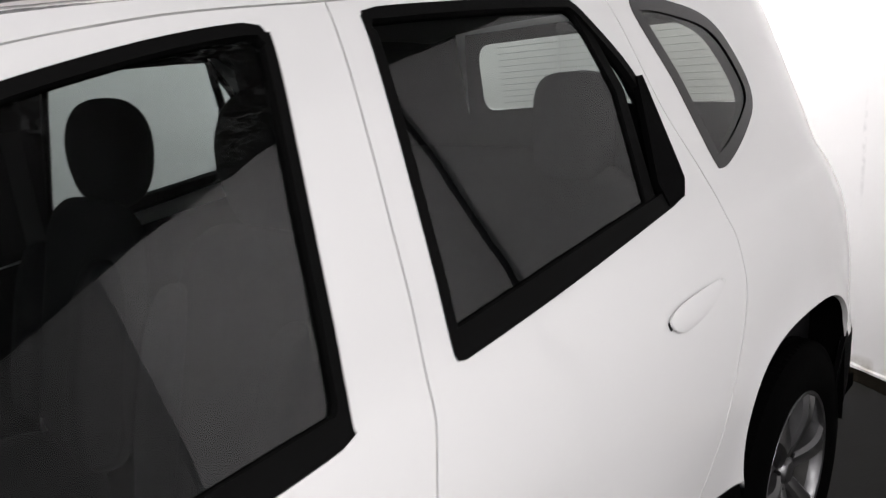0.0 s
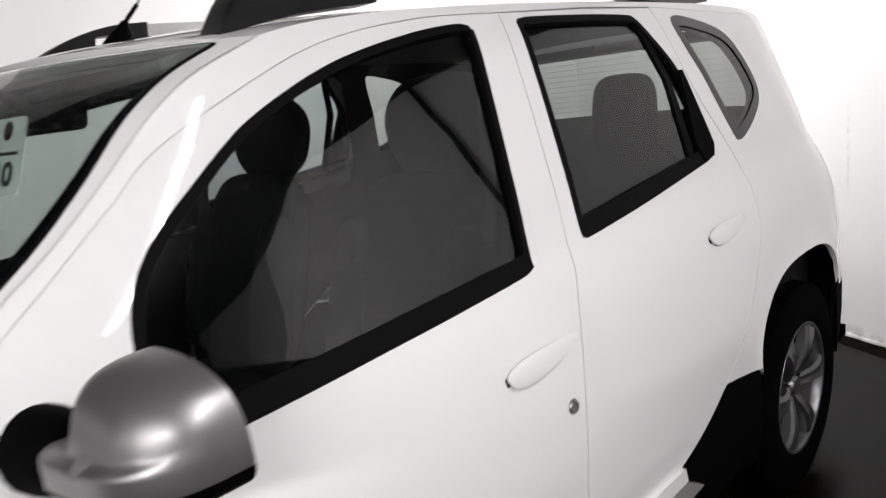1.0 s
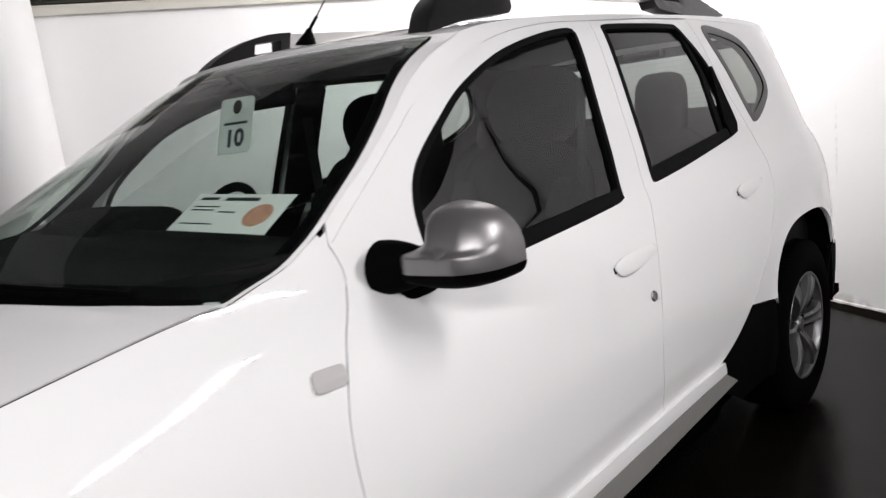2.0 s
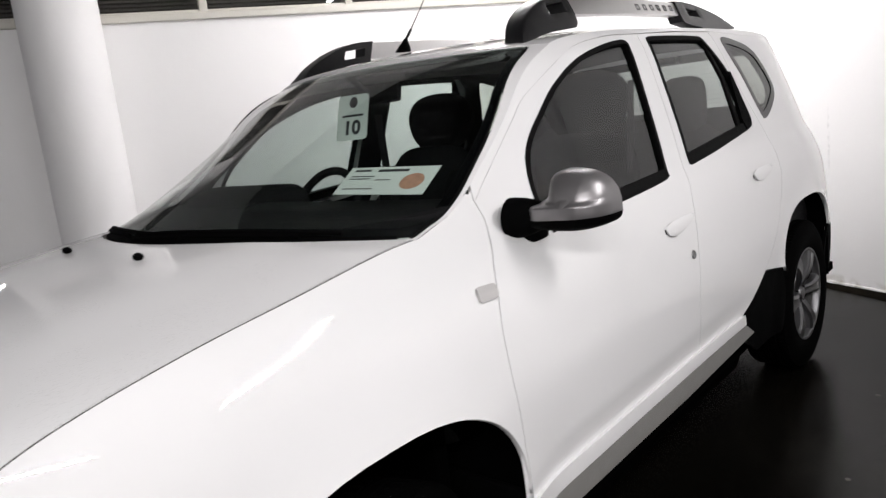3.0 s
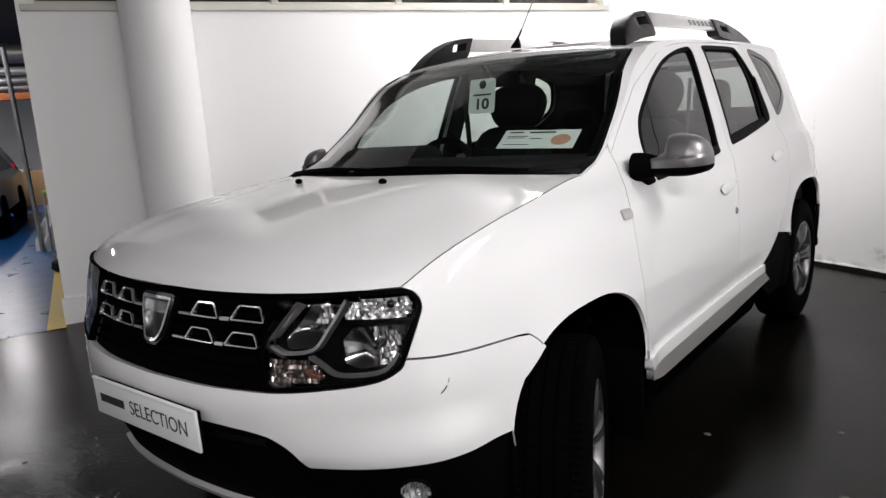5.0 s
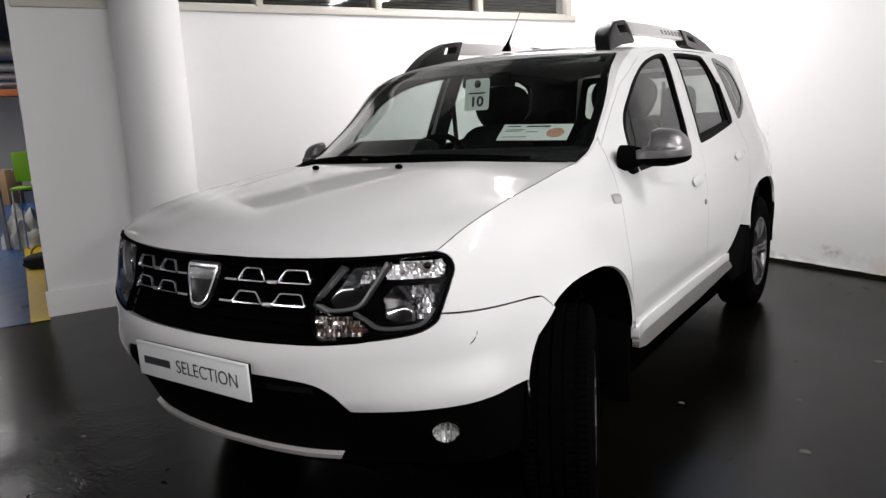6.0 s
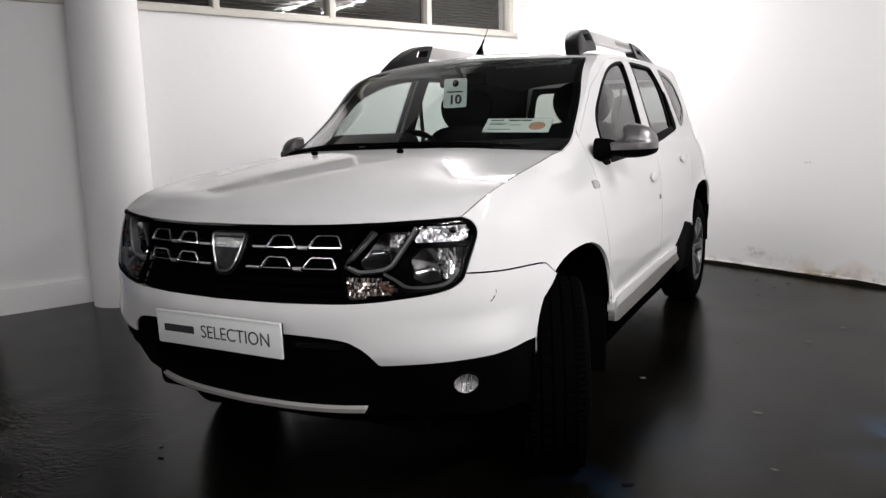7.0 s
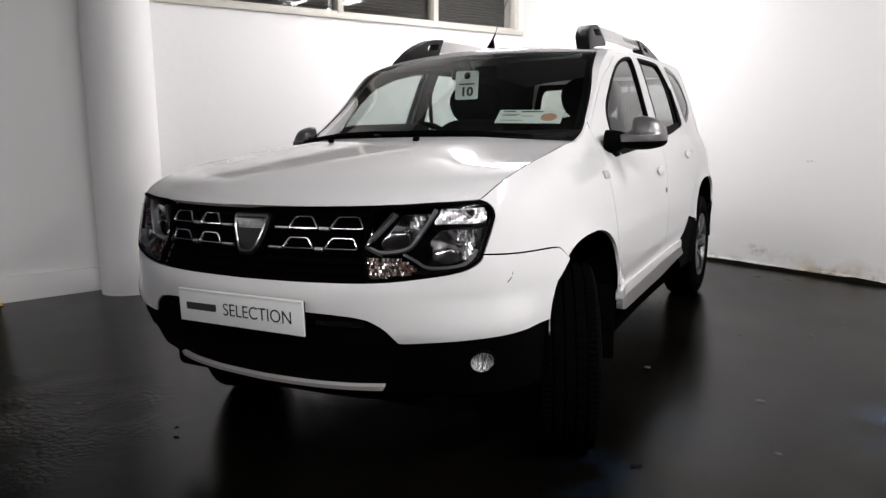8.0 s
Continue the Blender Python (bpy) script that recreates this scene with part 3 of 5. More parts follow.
for (x, y, a, w, h) in ((-14.8, 5.0, 20, .60, .75), (-15.3, 4.6, 5, .6, .8)):
    b = thing("cardboard_box", "closed brown cardboard box on the garage floor", "box", "cardboard boxes")
    box("carton", (-w / 2, w / 2, -.2, .2, 0, h), CARTON, b, m=pose(x, y, 0, 0, 0, a), bevel=.004)
    box("tape", (-w / 2 - .001, w / 2 + .001, -.025, .025, h - .05, h + .002), WHITE_CARD, b, m=pose(x, y, 0, 0, 0, a), bevel=.0005)
LINEN = mat("crumpled_white_rag", (.55, .55, .53), .85, noise_scale=9, noise_amount=.5)
bm = bmesh.new()
bmesh.ops.create_icosphere(bm, subdivisions=4, radius=1)
for v in bm.verts:
    q = v.co.copy()
    k = 1 + .35 * noise.noise(q * 2.2) + .18 * noise.noise(q * 6)
    v.co = Vector((q.x * .26 * k, q.y * .24 * k, max(0, q.z) * .46 * k))
    v.co += Vector((-7.8, 2.2, 0))
tagged(part("crumpled_cloth", bm, LINEN, smooth=True, flat_angle=60), "crumpled heap of white cloth on the garage floor", "cloth")


def parked_car(m):
    """A far parked hatchback in dark paint."""
    NAVY = mat("dark_navy_paint", (.006, .007, .011), .3, coat=.6)
    RED = mat("red_lamp_lens", (.5, .012, .01), .15, coat=.6)
    c = thing("parked_car", "dark navy hatchback parked on the blue bay", "car")
    prof = flow([(-2.0, .35), (-2.05, .6), (-1.95, .82), (-1.2, .92), (-.55, 1.25), (-.1, 1.42), (.9, 1.45), (1.6, 1.36), (1.95, .98), (2.05, .75), (2.03, .35)], .12)
    bm = bmesh.new()
    plate_bm(bm, [(a, b) for a, b in prof], [], .2, lambda a, b, t: m @ Vector(((t - .85) * (1 - .22 * ease(.85, 1.45, b)), a, b)), 1.7, bevel=.03)
    part("body", bm, NAVY, c)
    bm = bmesh.new()
    plate_bm(bm, rounded([(-.75, .95), (1.55, .98), (1.4, 1.32), (.1, 1.36), (-.3, 1.2)], .06), [], .3, lambda a, b, t: m @ Vector(((t - .87) * (1 - .22 * ease(.85, 1.45, b)), a, b)), 1.74)
    part("side_window", bm, GLOSS_BLACK, c)
    box("rear_window", (-.55, .55, 1.66, 1.90, 1.0, 1.3), GLOSS_BLACK, c, m=m, bevel=.02)
    for x in (-.70, .70):
        box("tail_light", (x - .12, x + .12, 1.90, 2.06, .72, .98), RED, c, m=m, bevel=.03, label="red tail light")
        for y in (-1.25, 1.25):
            bm = bmesh.new()
            lathe(bm, [(0, .1), (.2, .1), (.22, .09), (.30, .09), (.31, .06), (.31, -.09), (0, -.09)], m @ pose(x * 1.12, y, .31, 0, 90 if x > 0 else -90, 0), 28)
            part("wheel", bm, RUBBER, c)


parked_car(pose(-11.74, 2.27, 0, 0, 0, -116))
parked_car(pose(-15.9, 3.6, 0, 0, 0, -100))

# chips of grit and leaf on the floor
GRIT = mat("pale_grit", (.07, .068, .06), .7, noise_scale=30, noise_amount=.4)
rng = random.Random(7)
spots = [(1.41, .72), (1.51, .22), (1.31, 1.21), (1.22, 1.69), (.88, .96)] + [(rng.uniform(1.3, 2.1), rng.uniform(1.6, 3.2)) for _ in range(3)] + [(1.16, 3.35), (1.30, 3.12), (1.38, 3.30), (1.22, 2.85), (1.17, 2.42)] + [(rng.uniform(-1.9, -1.0), rng.uniform(-1.5, -.5)) for _ in range(8)]
for x, y in spots:
    bm = bmesh.new()
    r = rng.uniform(.007, .016)
    bmesh.ops.create_icosphere(bm, subdivisions=2, radius=r)
    for v in bm.verts:
        k = 1 + .4 * noise.noise(v.co * 90 + Vector((x * 9, y * 9, 0)))
        v.co = Vector((v.co.x * k * 1.4 + x, v.co.y * k + y, max(0, v.co.z * .35 * k) + .0002))
    tagged(part("grit_chip", bm, GRIT), "small pale chip of grit on the dark floor", "grit", "grit chips")
FLAKE = mat("black_leaf_flake", (.002, .002, .002), .8, spec=.1)
for x, y, turn, r in ((1.08, -.09, 35, .022), (1.19, .54, 80, .010), (-.62, -.62, 10, .014), (-.70, -.55, 60, .010), (-1.0, -.95, 120, .012)):
    bm = bmesh.new()
    bmesh.ops.create_icosphere(bm, subdivisions=2, radius=r)
    for v in bm.verts:
        k = 1 + .3 * noise.noise(v.co * 70)
        v.co = pose(x, y, .0005, 0, 0, turn) @ Vector((v.co.x * 1.1 * k, v.co.y * .4 * k, max(0, v.co.z * .3 * k) + .15 * abs(v.co.x)))
    tagged(part("leaf_flake", bm, FLAKE), "small curled black flake on the dark floor", "flake", "floor flakes")
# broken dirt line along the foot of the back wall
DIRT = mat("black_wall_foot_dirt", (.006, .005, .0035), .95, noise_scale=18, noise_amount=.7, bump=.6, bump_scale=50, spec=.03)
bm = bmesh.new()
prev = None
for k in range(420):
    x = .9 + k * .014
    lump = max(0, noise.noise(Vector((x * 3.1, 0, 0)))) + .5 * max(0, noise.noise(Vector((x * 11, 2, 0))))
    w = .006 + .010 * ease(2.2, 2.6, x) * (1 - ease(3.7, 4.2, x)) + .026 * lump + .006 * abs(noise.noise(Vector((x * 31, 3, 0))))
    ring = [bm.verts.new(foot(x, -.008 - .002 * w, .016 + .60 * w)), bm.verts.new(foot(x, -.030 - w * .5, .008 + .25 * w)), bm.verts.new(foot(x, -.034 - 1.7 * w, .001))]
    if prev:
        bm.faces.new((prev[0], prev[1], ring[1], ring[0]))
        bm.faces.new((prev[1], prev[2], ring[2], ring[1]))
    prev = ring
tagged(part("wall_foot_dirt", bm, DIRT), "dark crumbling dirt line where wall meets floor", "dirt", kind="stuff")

# ---- the car: nose towards -y, its left flank towards +x ----
PLAN = [(0, -.828), (.2, -.818), (.4, -.782), (.58, -.715), (.715, -.635), (.795, -.55), (.838, -.43), (.868, -.22), (.878, .05), (.876, .5), (.868, 1.4), (.874, 2.2), (.878, 2.67), (.850, 3.0), (.785, 3.25), (.65, 3.40), (.37, 3.468), (0, 3.48)]
ARC = [0.0]
for a, b in zip(PLAN, PLAN[1:]):
    ARC.append(ARC[-1] + math.dist(a, b))
plan_x = curve(*[(s, p[0]) for s, p in zip(ARC, PLAN)])
plan_y = curve(*[(s, p[1]) for s, p in zip(ARC, PLAN)])
nose = curve((.15, .16), (.3, .115), (.45, .06), (.6, .012), (.7, 0), (.78, .012), (.88, .03), (.96, .06), (1.02, .12), (1.1, .3))
tumble = curve((.15, -.075), (.3, -.03), (.43, -.012), (.6, -.003), (.72, 0), (.85, -.01), (.95, -.025), (1.05, -.057), (1.1, -.083), (1.2, -.113), (1.3, -.145), (1.4, -.178), (1.5, -.215), (1.56, -.248), (1.62, -.31))
recess = curve((.68, 0), (.72, .002), (.78, .014), (.86, .036), (.94, .038), (1.0, .028), (1.08, 0))
AXLES, WHEEL_R = (0.0, 2.673), .343


def skin(s, z):
    """The body's outer skin: s runs along the waist from the nose's middle to the tail's, z is the height."""
    x, y = plan_x(abs(s)), plan_y(abs(s))
    k = tumble(z) * (1 + .75 * (1 - ease(.3, 1.0, y)) if z > .72 else 1) * ease(0, .75, x)
    flare = sum(.016 * math.exp(-((math.hypot(y - w, z - .36) - .42) / .07) ** 2) for w in AXLES)
    # shallow tuck along the foot of the doors
    tuck = -.006 * math.exp(-((z - .53) / .035) ** 2) * ease(.42, .6, y) * (1 - ease(1.5, 2.0, y))
    x = max(0.0, x + k + (flare + tuck) * ease(.6, .8, x))
    if y < -.2:
        x += .024 * ease(.3, .65, x) * ease(.70, .60, z) * ease(-.38, -.52, y)
    if y < .3:
        y += (nose(z) + (recess(z) if .68 < z < 1.08 else 0)) * (1 - ease(.25, .86, x)) + max(0.0, .58 - z) * .35 * ease(.3, .65, x) * (1 - ease(-.45, -.2, y))
    elif y > 2.8:
        y -= max(0.0, z - .9) * .42 * ease(2.8, 3.45, y)
    return Vector((-x if s < 0 else x, y, z))


def setback(pts):
    """Draws outline points towards the middle where the nose leans back."""
    return [(s - math.copysign(recess(z) * (1 - ease(.25, .86, plan_x(abs(s)))), s), z) if .3 < abs(s) < .9 and .68 < z < .99 else (s, z) for s, z in pts]


def tail(s, z):
    """The same skin, with s measured from the tail's middle."""
    p = skin(ARC[-1] - abs(s), z)
    return Vector((-p.x, p.y, p.z)) if s < 0 else p


@functools.lru_cache(None)
def at_y(y):
    lo, hi = ARC[3], ARC[15]
    for _ in range(40):
        m = (lo + hi) / 2
        lo, hi = (m, hi) if plan_y(m) < y else (lo, m)
    return lo


def flank(pts):
    """Outline on the flank from (y, z) pairs."""
    return [(at_y(y), z) for y, z in pts]


def arch(y0, half, z0, z1, top, front_z, rear_z, power=2.4, n=26):
    """Wheel-arch line from its front foot to its rear foot."""
    out = []
    for i in range(n + 1):
        a = math.pi * (1 - i / n)
        c, q = math.cos(a), math.sin(a)
        y = y0 + half * math.copysign(abs(c) ** (2 / power), c)
        z = z0 + (top - z0) * abs(q) ** (2 / power)
        out.append((y, z))
    return [(y0 - half, front_z)] + out + [(y0 + half, rear_z)]


car = thing("car", "white compact SUV with black cladding, wet from rain, garage floor", "car")
F_ARCH = arch(.02, .385, .52, .52, .803, .575, .50)
R_ARCH = arch(2.605, .352, .56, .56, .815, .578, .60)
HOOD_SEAM = flow([(.835, .979), (.964, 1.027), (1.151, 1.065), (1.381, 1.092), (1.60, 1.117), (1.718, 1.122)])
SHUT_A = flow([(.528, 1.168), (.53, 1.105), (.463, 1.015), (.415, .91), (.402, .795), (.405, .69), (.408, .505)])
SHUT_B = flow([(1.42, .505), (1.422, .69), (1.475, .95), (1.535, 1.09), (1.564, 1.29), (1.594, 1.552)])
SHUT_C = flow([(1.80, .505), (1.90, .54), (2.028, .61), (2.17, .725), (2.312, .90), (2.357, .995), (2.37, 1.10), (2.325, 1.2), (2.262, 1.33), (2.212, 1.52), (2.205, 1.552)])
A_LINE = flow([(.305, 1.120), (.37, 1.135), (.43, 1.150), (.50, 1.184), (.57, 1.229), (.67, 1.298), (.75, 1.364), (.83, 1.436), (.91, 1.486), (1.02, 1.528)])
ROOF_LINE = flow([(1.02, 1.528), (1.15, 1.549), (1.4, 1.566), (1.8, 1.572), (2.3, 1.566), (2.7, 1.548), (3.02, 1.515)])
DOOR_TOP = flow([(1.594, 1.552), (1.35, 1.545), (1.1, 1.505), (.85, 1.405), (.75, 1.332), (.66, 1.262), (.58, 1.203), (.528, 1.163)])
HEADLAMP = setback(flow([(.835, .977), (.858, .969), (.872, .953), (.873, .930), (.855, .903), (.828, .860), (.808, .820), (.795, .802), (.755, .781), (.691, .768), (.604, .758), (.55, .752), (.452, .746)]) + flow([(.447, .75), (.446, .80), (.448, .84), (.458, .885), (.478, .93), (.505, .964), (.60, .970), (.70, .975), (.835, .977)]))
FRONT_WIN = flow([(.716, 1.05), (.95, 1.06), (1.2, 1.068), (1.395, 1.078), (1.418, 1.09)]) + flow([(1.425, 1.12), (1.46, 1.32), (1.493, 1.50), (1.49, 1.52), (1.465, 1.533), (1.32, 1.519), (1.13, 1.48), (.96, 1.415), (.855, 1.345), (.768, 1.272), (.728, 1.205), (.716, 1.13), (.715, 1.052)])
REAR_WIN = flow([(1.592, 1.098), (1.606, 1.094), (1.8, 1.108), (2.0, 1.128), (2.195, 1.15)]) + flow([(2.235, 1.158), (2.256, 1.185), (2.25, 1.24), (2.212, 1.385), (2.135, 1.49), (2.10, 1.528), (2.06, 1.536), (1.9, 1.541), (1.67, 1.541), (1.64, 1.53), (1.635, 1.51), (1.612, 1.3), (1.59, 1.105)])
QUARTER_WIN = flow([(2.284, 1.518), (2.456, 1.507), (2.586, 1.455), (2.652, 1.345), (2.645, 1.275), (2.57, 1.225), (2.471, 1.185), (2.415, 1.176), (2.39, 1.20), (2.34, 1.35)], closed=True)


def both(name, outline, material, label="", holes=(), parent=None, **kw):
    """A left and a right piece on the skin."""
    return [panel(name, skin, outline, material, parent[i] if parent else car, holes=holes, mirror=i == 1, label=label, **kw) for i in (0, 1)]


GAP = .0016
for line in (SHUT_A, SHUT_B, SHUT_C):
    q = subdivide(line, .03, closed=False)
    both("door_jamb", flank([(y - .018, z) for y, z in q] + [(y + .018, z) for y, z in q[::-1]]), PAINT, lift=-.007, depth=0, step=.03)
q = subdivide(DOOR_TOP, .03, closed=False)
both("door_jamb", flank([(y, z - .02) for y, z in q] + [(y, z + .02) for y, z in q[::-1]]), PAINT, lift=-.004, depth=0, step=.03)
both("pillar_foot", flank([(.38, 1.115), (.45, 1.14), (.56, 1.205), (.66, 1.275), (.66, 1.24), (.55, 1.10), (.45, 1.08)]), PAINT, lift=-.004, depth=0, step=.03)
fender = both("fender", HOOD_SEAM + flank([(.32, 1.121), (.37, 1.133), (.43, 1.148), (.48, 1.171), (.515, 1.188)]) + flank(SHUT_A[:-9]) + flank(F_ARCH[::-1][1:23]) + flow([(1.209, .752), (1.18, .785), (1.140, .80), (.95, .812), (.808, .822)]) + flow([(.828, .860), (.855, .903), (.873, .930), (.872, .953), (.858, .969), (.835, .977)])[:-1], PAINT, gap=GAP, step=.03)
front_door = both("front_door", flank(SHUT_A) + flank(SHUT_B) + flank(DOOR_TOP[1:-1]), PAINT, holes=[flank(FRONT_WIN)], gap=GAP)
rear_door = both("rear_door", flank(SHUT_B[::-1]) + flank(SHUT_C) + flank([(1.9, 1.556)]), PAINT, holes=[flank(REAR_WIN)], gap=GAP)
both("side_frame", flank([p for p in A_LINE if p[0] > .53]) + flank(ROOF_LINE[1:]) + flank([(2.7, 1.525), (2.21, 1.554), (1.9, 1.558)]) + flank(DOOR_TOP), PAINT, gap=.001)
rear_end = ARC[14] + .03
both("quarter_panel", flank(SHUT_C[14:][::-1])[::-1] + flank([(2.21, 1.555), (2.7, 1.527), (3.02, 1.515)]) + [(rear_end, 1.53), (rear_end, 1.2), (rear_end, .62)] + flank([(2.98, .60)]) + flank(R_ARCH[::-1][1:]) + flank([(2.04, .617)]), PAINT, holes=[flank(QUARTER_WIN)], gap=GAP)
side_cladding = both("wheel_arch_cladding", flank([(1.80, .505), (1.90, .54), (2.03, .612), (2.245, .574), (2.262, .30), (2.0, .30), (1.82, .40)]), BLACK_PLASTIC, lift=-.004, label="black plastic rear wheel-arch cladding")
both("arch_flap", flank([(2.957, .63), (2.985, .60), (3.3, .60), (3.3, .32), (2.95, .34), (2.93, .5)]), BLACK_PLASTIC, lift=.002)

both("sill_body", flank([(.42, .53), (1.83, .53), (1.83, .46), (.42, .46)]), PAINT, lift=-.012, depth=0, step=.04)

# sills: a white ledge over a grey step
LEDGE = flank([(.415, .507), (1.80, .507), (1.81, .47), (.42, .462)])
both("sill_ledge", LEDGE, PAINT, lift=.010, depth=.03)
both("sill_trim", flank([(.422, .460), (1.81, .466), (1.90, .412), (1.3, .388), (.56, .392), (.43, .424)]), GREY_SILL, lift=.009, depth=.025, label="grey plastic sill trim")
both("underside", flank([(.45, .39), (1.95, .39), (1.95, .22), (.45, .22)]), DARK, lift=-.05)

# glass, seals and window trims
for i in (0, 1):
    mirror = i == 1
    for door, win, glass, rim, z0, z1 in ((front_door[i], FRONT_WIN, SIDE_GLASS, .015, 1.050, 1.078), (rear_door[i], REAR_WIN, SIDE_GLASS, .017, 1.096, 1.152)):
        loop = flank(win)
        a, b = min(p[0] for p in loop), max(p[0] for p in loop)
        inner = [(s, max(z, z0 + .036 + (z1 - z0) * (s - a) / (b - a))) for s, z in shrink(loop, rim)]
        panel("window_seal", skin, shrink(loop, .001), SEAL, door, holes=[inner], step=.03, depth=.02, lift=.002, mirror=mirror, label="black rubber window surround")
        panel("window_glass", skin, shrink(inner, -.008), glass, door, step=.05, depth=.004, lift=-.010, mirror=mirror, label="dark tinted side glass")
    q = flank(QUARTER_WIN)
    panel("quarter_glass_border", skin, shrink(q, .001), GLOSS_BLACK, car, holes=[shrink(q, .03)], step=.03, depth=.004, lift=.001, mirror=mirror)
    panel("quarter_glass", skin, shrink(q, .027), REAR_GLASS, car, step=.05, depth=.004, lift=-.002, mirror=mirror, label="dark tinted quarter glass")
    # fixed corner piece of the rear door window
    panel("window_corner", skin, flank([(2.178, 1.155), (2.235, 1.16), (2.254, 1.19), (2.225, 1.385), (2.205, 1.385), (2.16, 1.20)]), BLACK_PLASTIC, rear_door[i], step=.03, depth=.012, lift=.006, mirror=mirror)
    panel("window_bar", skin, flank([(2.118, 1.15), (2.15, 1.153), (2.165, 1.37), (2.12, 1.505), (2.095, 1.52), (2.14, 1.37)]), SEAL, rear_door[i], step=.03, depth=.01, lift=-.004, mirror=mirror)


# hood, windscreen and roof are drawn between the left and right edges of the flanks
def edge_of(line):
    pts = [skin(at_y(y), z) for y, z in line]
    n = len(pts) - 1

    def f(v):
        q = min(max(v, 0.0), 1.0) * n
        i = min(int(q), n - 1)
        return pts[i].lerp(pts[i + 1], q - i)
    return f


hood_pts = [skin(s, z) for s, z in HOOD_SEAM]


def hood_edge(v):
    q = min(max(v, 0.0), 1.0) * (len(hood_pts) - 1)
    i = min(int(q), len(hood_pts) - 2)
    return hood_pts[i].lerp(hood_pts[i + 1], q - i)


hood_y = curve((0, -.736), (.06, -.720), (.2, -.622), (.5, -.395), (.8, -.13), (1, .030))
hood_z = curve((0, .962), (.06, .985), (.2, 1.034), (.5, 1.091), (.8, 1.136), (1, 1.156))
front_shape = curve((0, 0), (.25, .03), (.5, .17), (.75, .46), (.9, .74), (1, 1))


def hood(a, b):
    u, v = a / .73, min(max(b / .9, 0.0), 1.0)
    e, q = hood_edge(v), abs(u)
    g = front_shape(q) * (1 - v) + q * q * v
    y = hood_y(v) + (e.y - hood_y(v)) * g
    k = q ** 2.6
    bulge = .006 * (1 - ease(.50, .78, q)) * ease(.05, .3, v)
    return Vector((u * e.x, y, hood_z(v) + (e.z - hood_z(v)) * k + bulge - .006 * ease(.05, .3, v) * (1 - k)))


panel("hood", hood, rounded([(-.73, 0), (.73, 0), (.73, .9), (-.73, .9)], .004), WET_PAINT, car, step=.03, gap=.002, depth=.02, label="white bonnet beaded with rain drops")
q = subdivide(HOOD_SEAM, .03, closed=False)
both("hood_seal", [(s, z - .0022) for s, z in q] + [(s, z + .0022) for s, z in q[::-1]], SEAL, lift=-.0022, depth=0, step=.02, label="black rubber bonnet seal")
a_edge = edge_of(A_LINE)
screen_y, screen_z = curve((0, .035), (.5, .425), (1, .815)), curve((0, 1.15), (.5, 1.350), (1, 1.543))


def screen(a, b):
    u, v = a / .68, b / .8
    e = a_edge(v) + (Vector((0, 0, 0)) if 0 <= v <= 1 else (a_edge(1) - a_edge(.95)) * 20 * (v - 1 if v > 1 else 0))
    q = abs(u) ** 1.85
    return Vector((u * (e.x - .012), screen_y(v) + (e.y - screen_y(v)) * q, screen_z(v) + (e.z - screen_z(v)) * q))


half = [(.68, 0), (.678, .30), (.668, .50), (.655, .64), (.640, .795)]
SCREEN = rounded([(-a, b) for a, b in half] + half[::-1], [.02, .2, .2, .2, .03, .03, .2, .2, .2, .02])
half = [(.655, .07), (.655, .30), (.645, .50), (.632, .64), (.615, .765)]
CLEAR = rounded([(-a, b) for a, b in half] + half[::-1], [.05, .2, .2, .2, .05, .05, .2, .2, .2, .05])


def pillar(a, b):
    """The screen's surface, drawn out at its rim to meet the side frame."""
    p = screen(a, b)
    p.x += math.copysign(.013 * ease(.55, 1.0, abs(a) / .68), a)
    return p


panel("pillar_skin", pillar, [(-.684, 0), (.684, 0), (.684, .8), (-.684, .8)], PAINT, car, holes=[shrink(SCREEN, .003)], step=.04, depth=0, lift=.001)
panel("windscreen", screen, shrink(SCREEN, .004), SCREEN_GLASS, car, step=.05, depth=.005, lift=.002, label="greenish windscreen glass with rain drops")
panel("windscreen_border", screen, SCREEN, GLOSS_BLACK, car, holes=[CLEAR], step=.04, depth=.003, lift=-.004)
panel("cowl", screen, rounded([(-.662, .004), (.662, .004), (.65, .026), (-.65, .026)], .006), BLACK_PLASTIC, car, step=.04, depth=.02, lift=.003)
glass_side = [p for p in subdivide(SCREEN, .02) if p[0] > .5 and .01 < p[1] < .78]
for w in (1, -1):
    bm = bmesh.new()
    tube(bm, [screen(w * a, b) + Vector((0, 0, .002)) for a, b in sorted(glass_side, key=lambda p: p[1])], .0035, sides=6)
    part("screen_seal", bm, SEAL, car, "black rubber windscreen edge")
roof_edge = edge_of(ROOF_LINE)
roof_z = curve((0, 1.555), (.1, 1.585), (.25, 1.606), (.5, 1.625), (.8, 1.605), (1, 1.565))


def roof(a, b):
    u, v = a / .62, min(max(b / 2.1, 0.0), 1.0)
    e, q = roof_edge(v), abs(u)
    y0 = .83 + (e.y - 1.02) * (3.1 - .83) / (3.02 - 1.02)
    k = q ** 2.4
    ditch = -.010 * math.exp(-((q - .80) / .05) ** 2)
    return Vector((u * e.x, y0 + (e.y - y0) * q * q, roof_z(v) + (e.z - roof_z(v)) * k + ditch * ease(0, .1, v)))


panel("roof", roof, [(-.62, 0), (.62, 0), (.62, 2.1), (-.62, 2.1)], WET_PAINT, car, step=.04, depth=.02, gap=.001, label="white roof panel wet with rain")

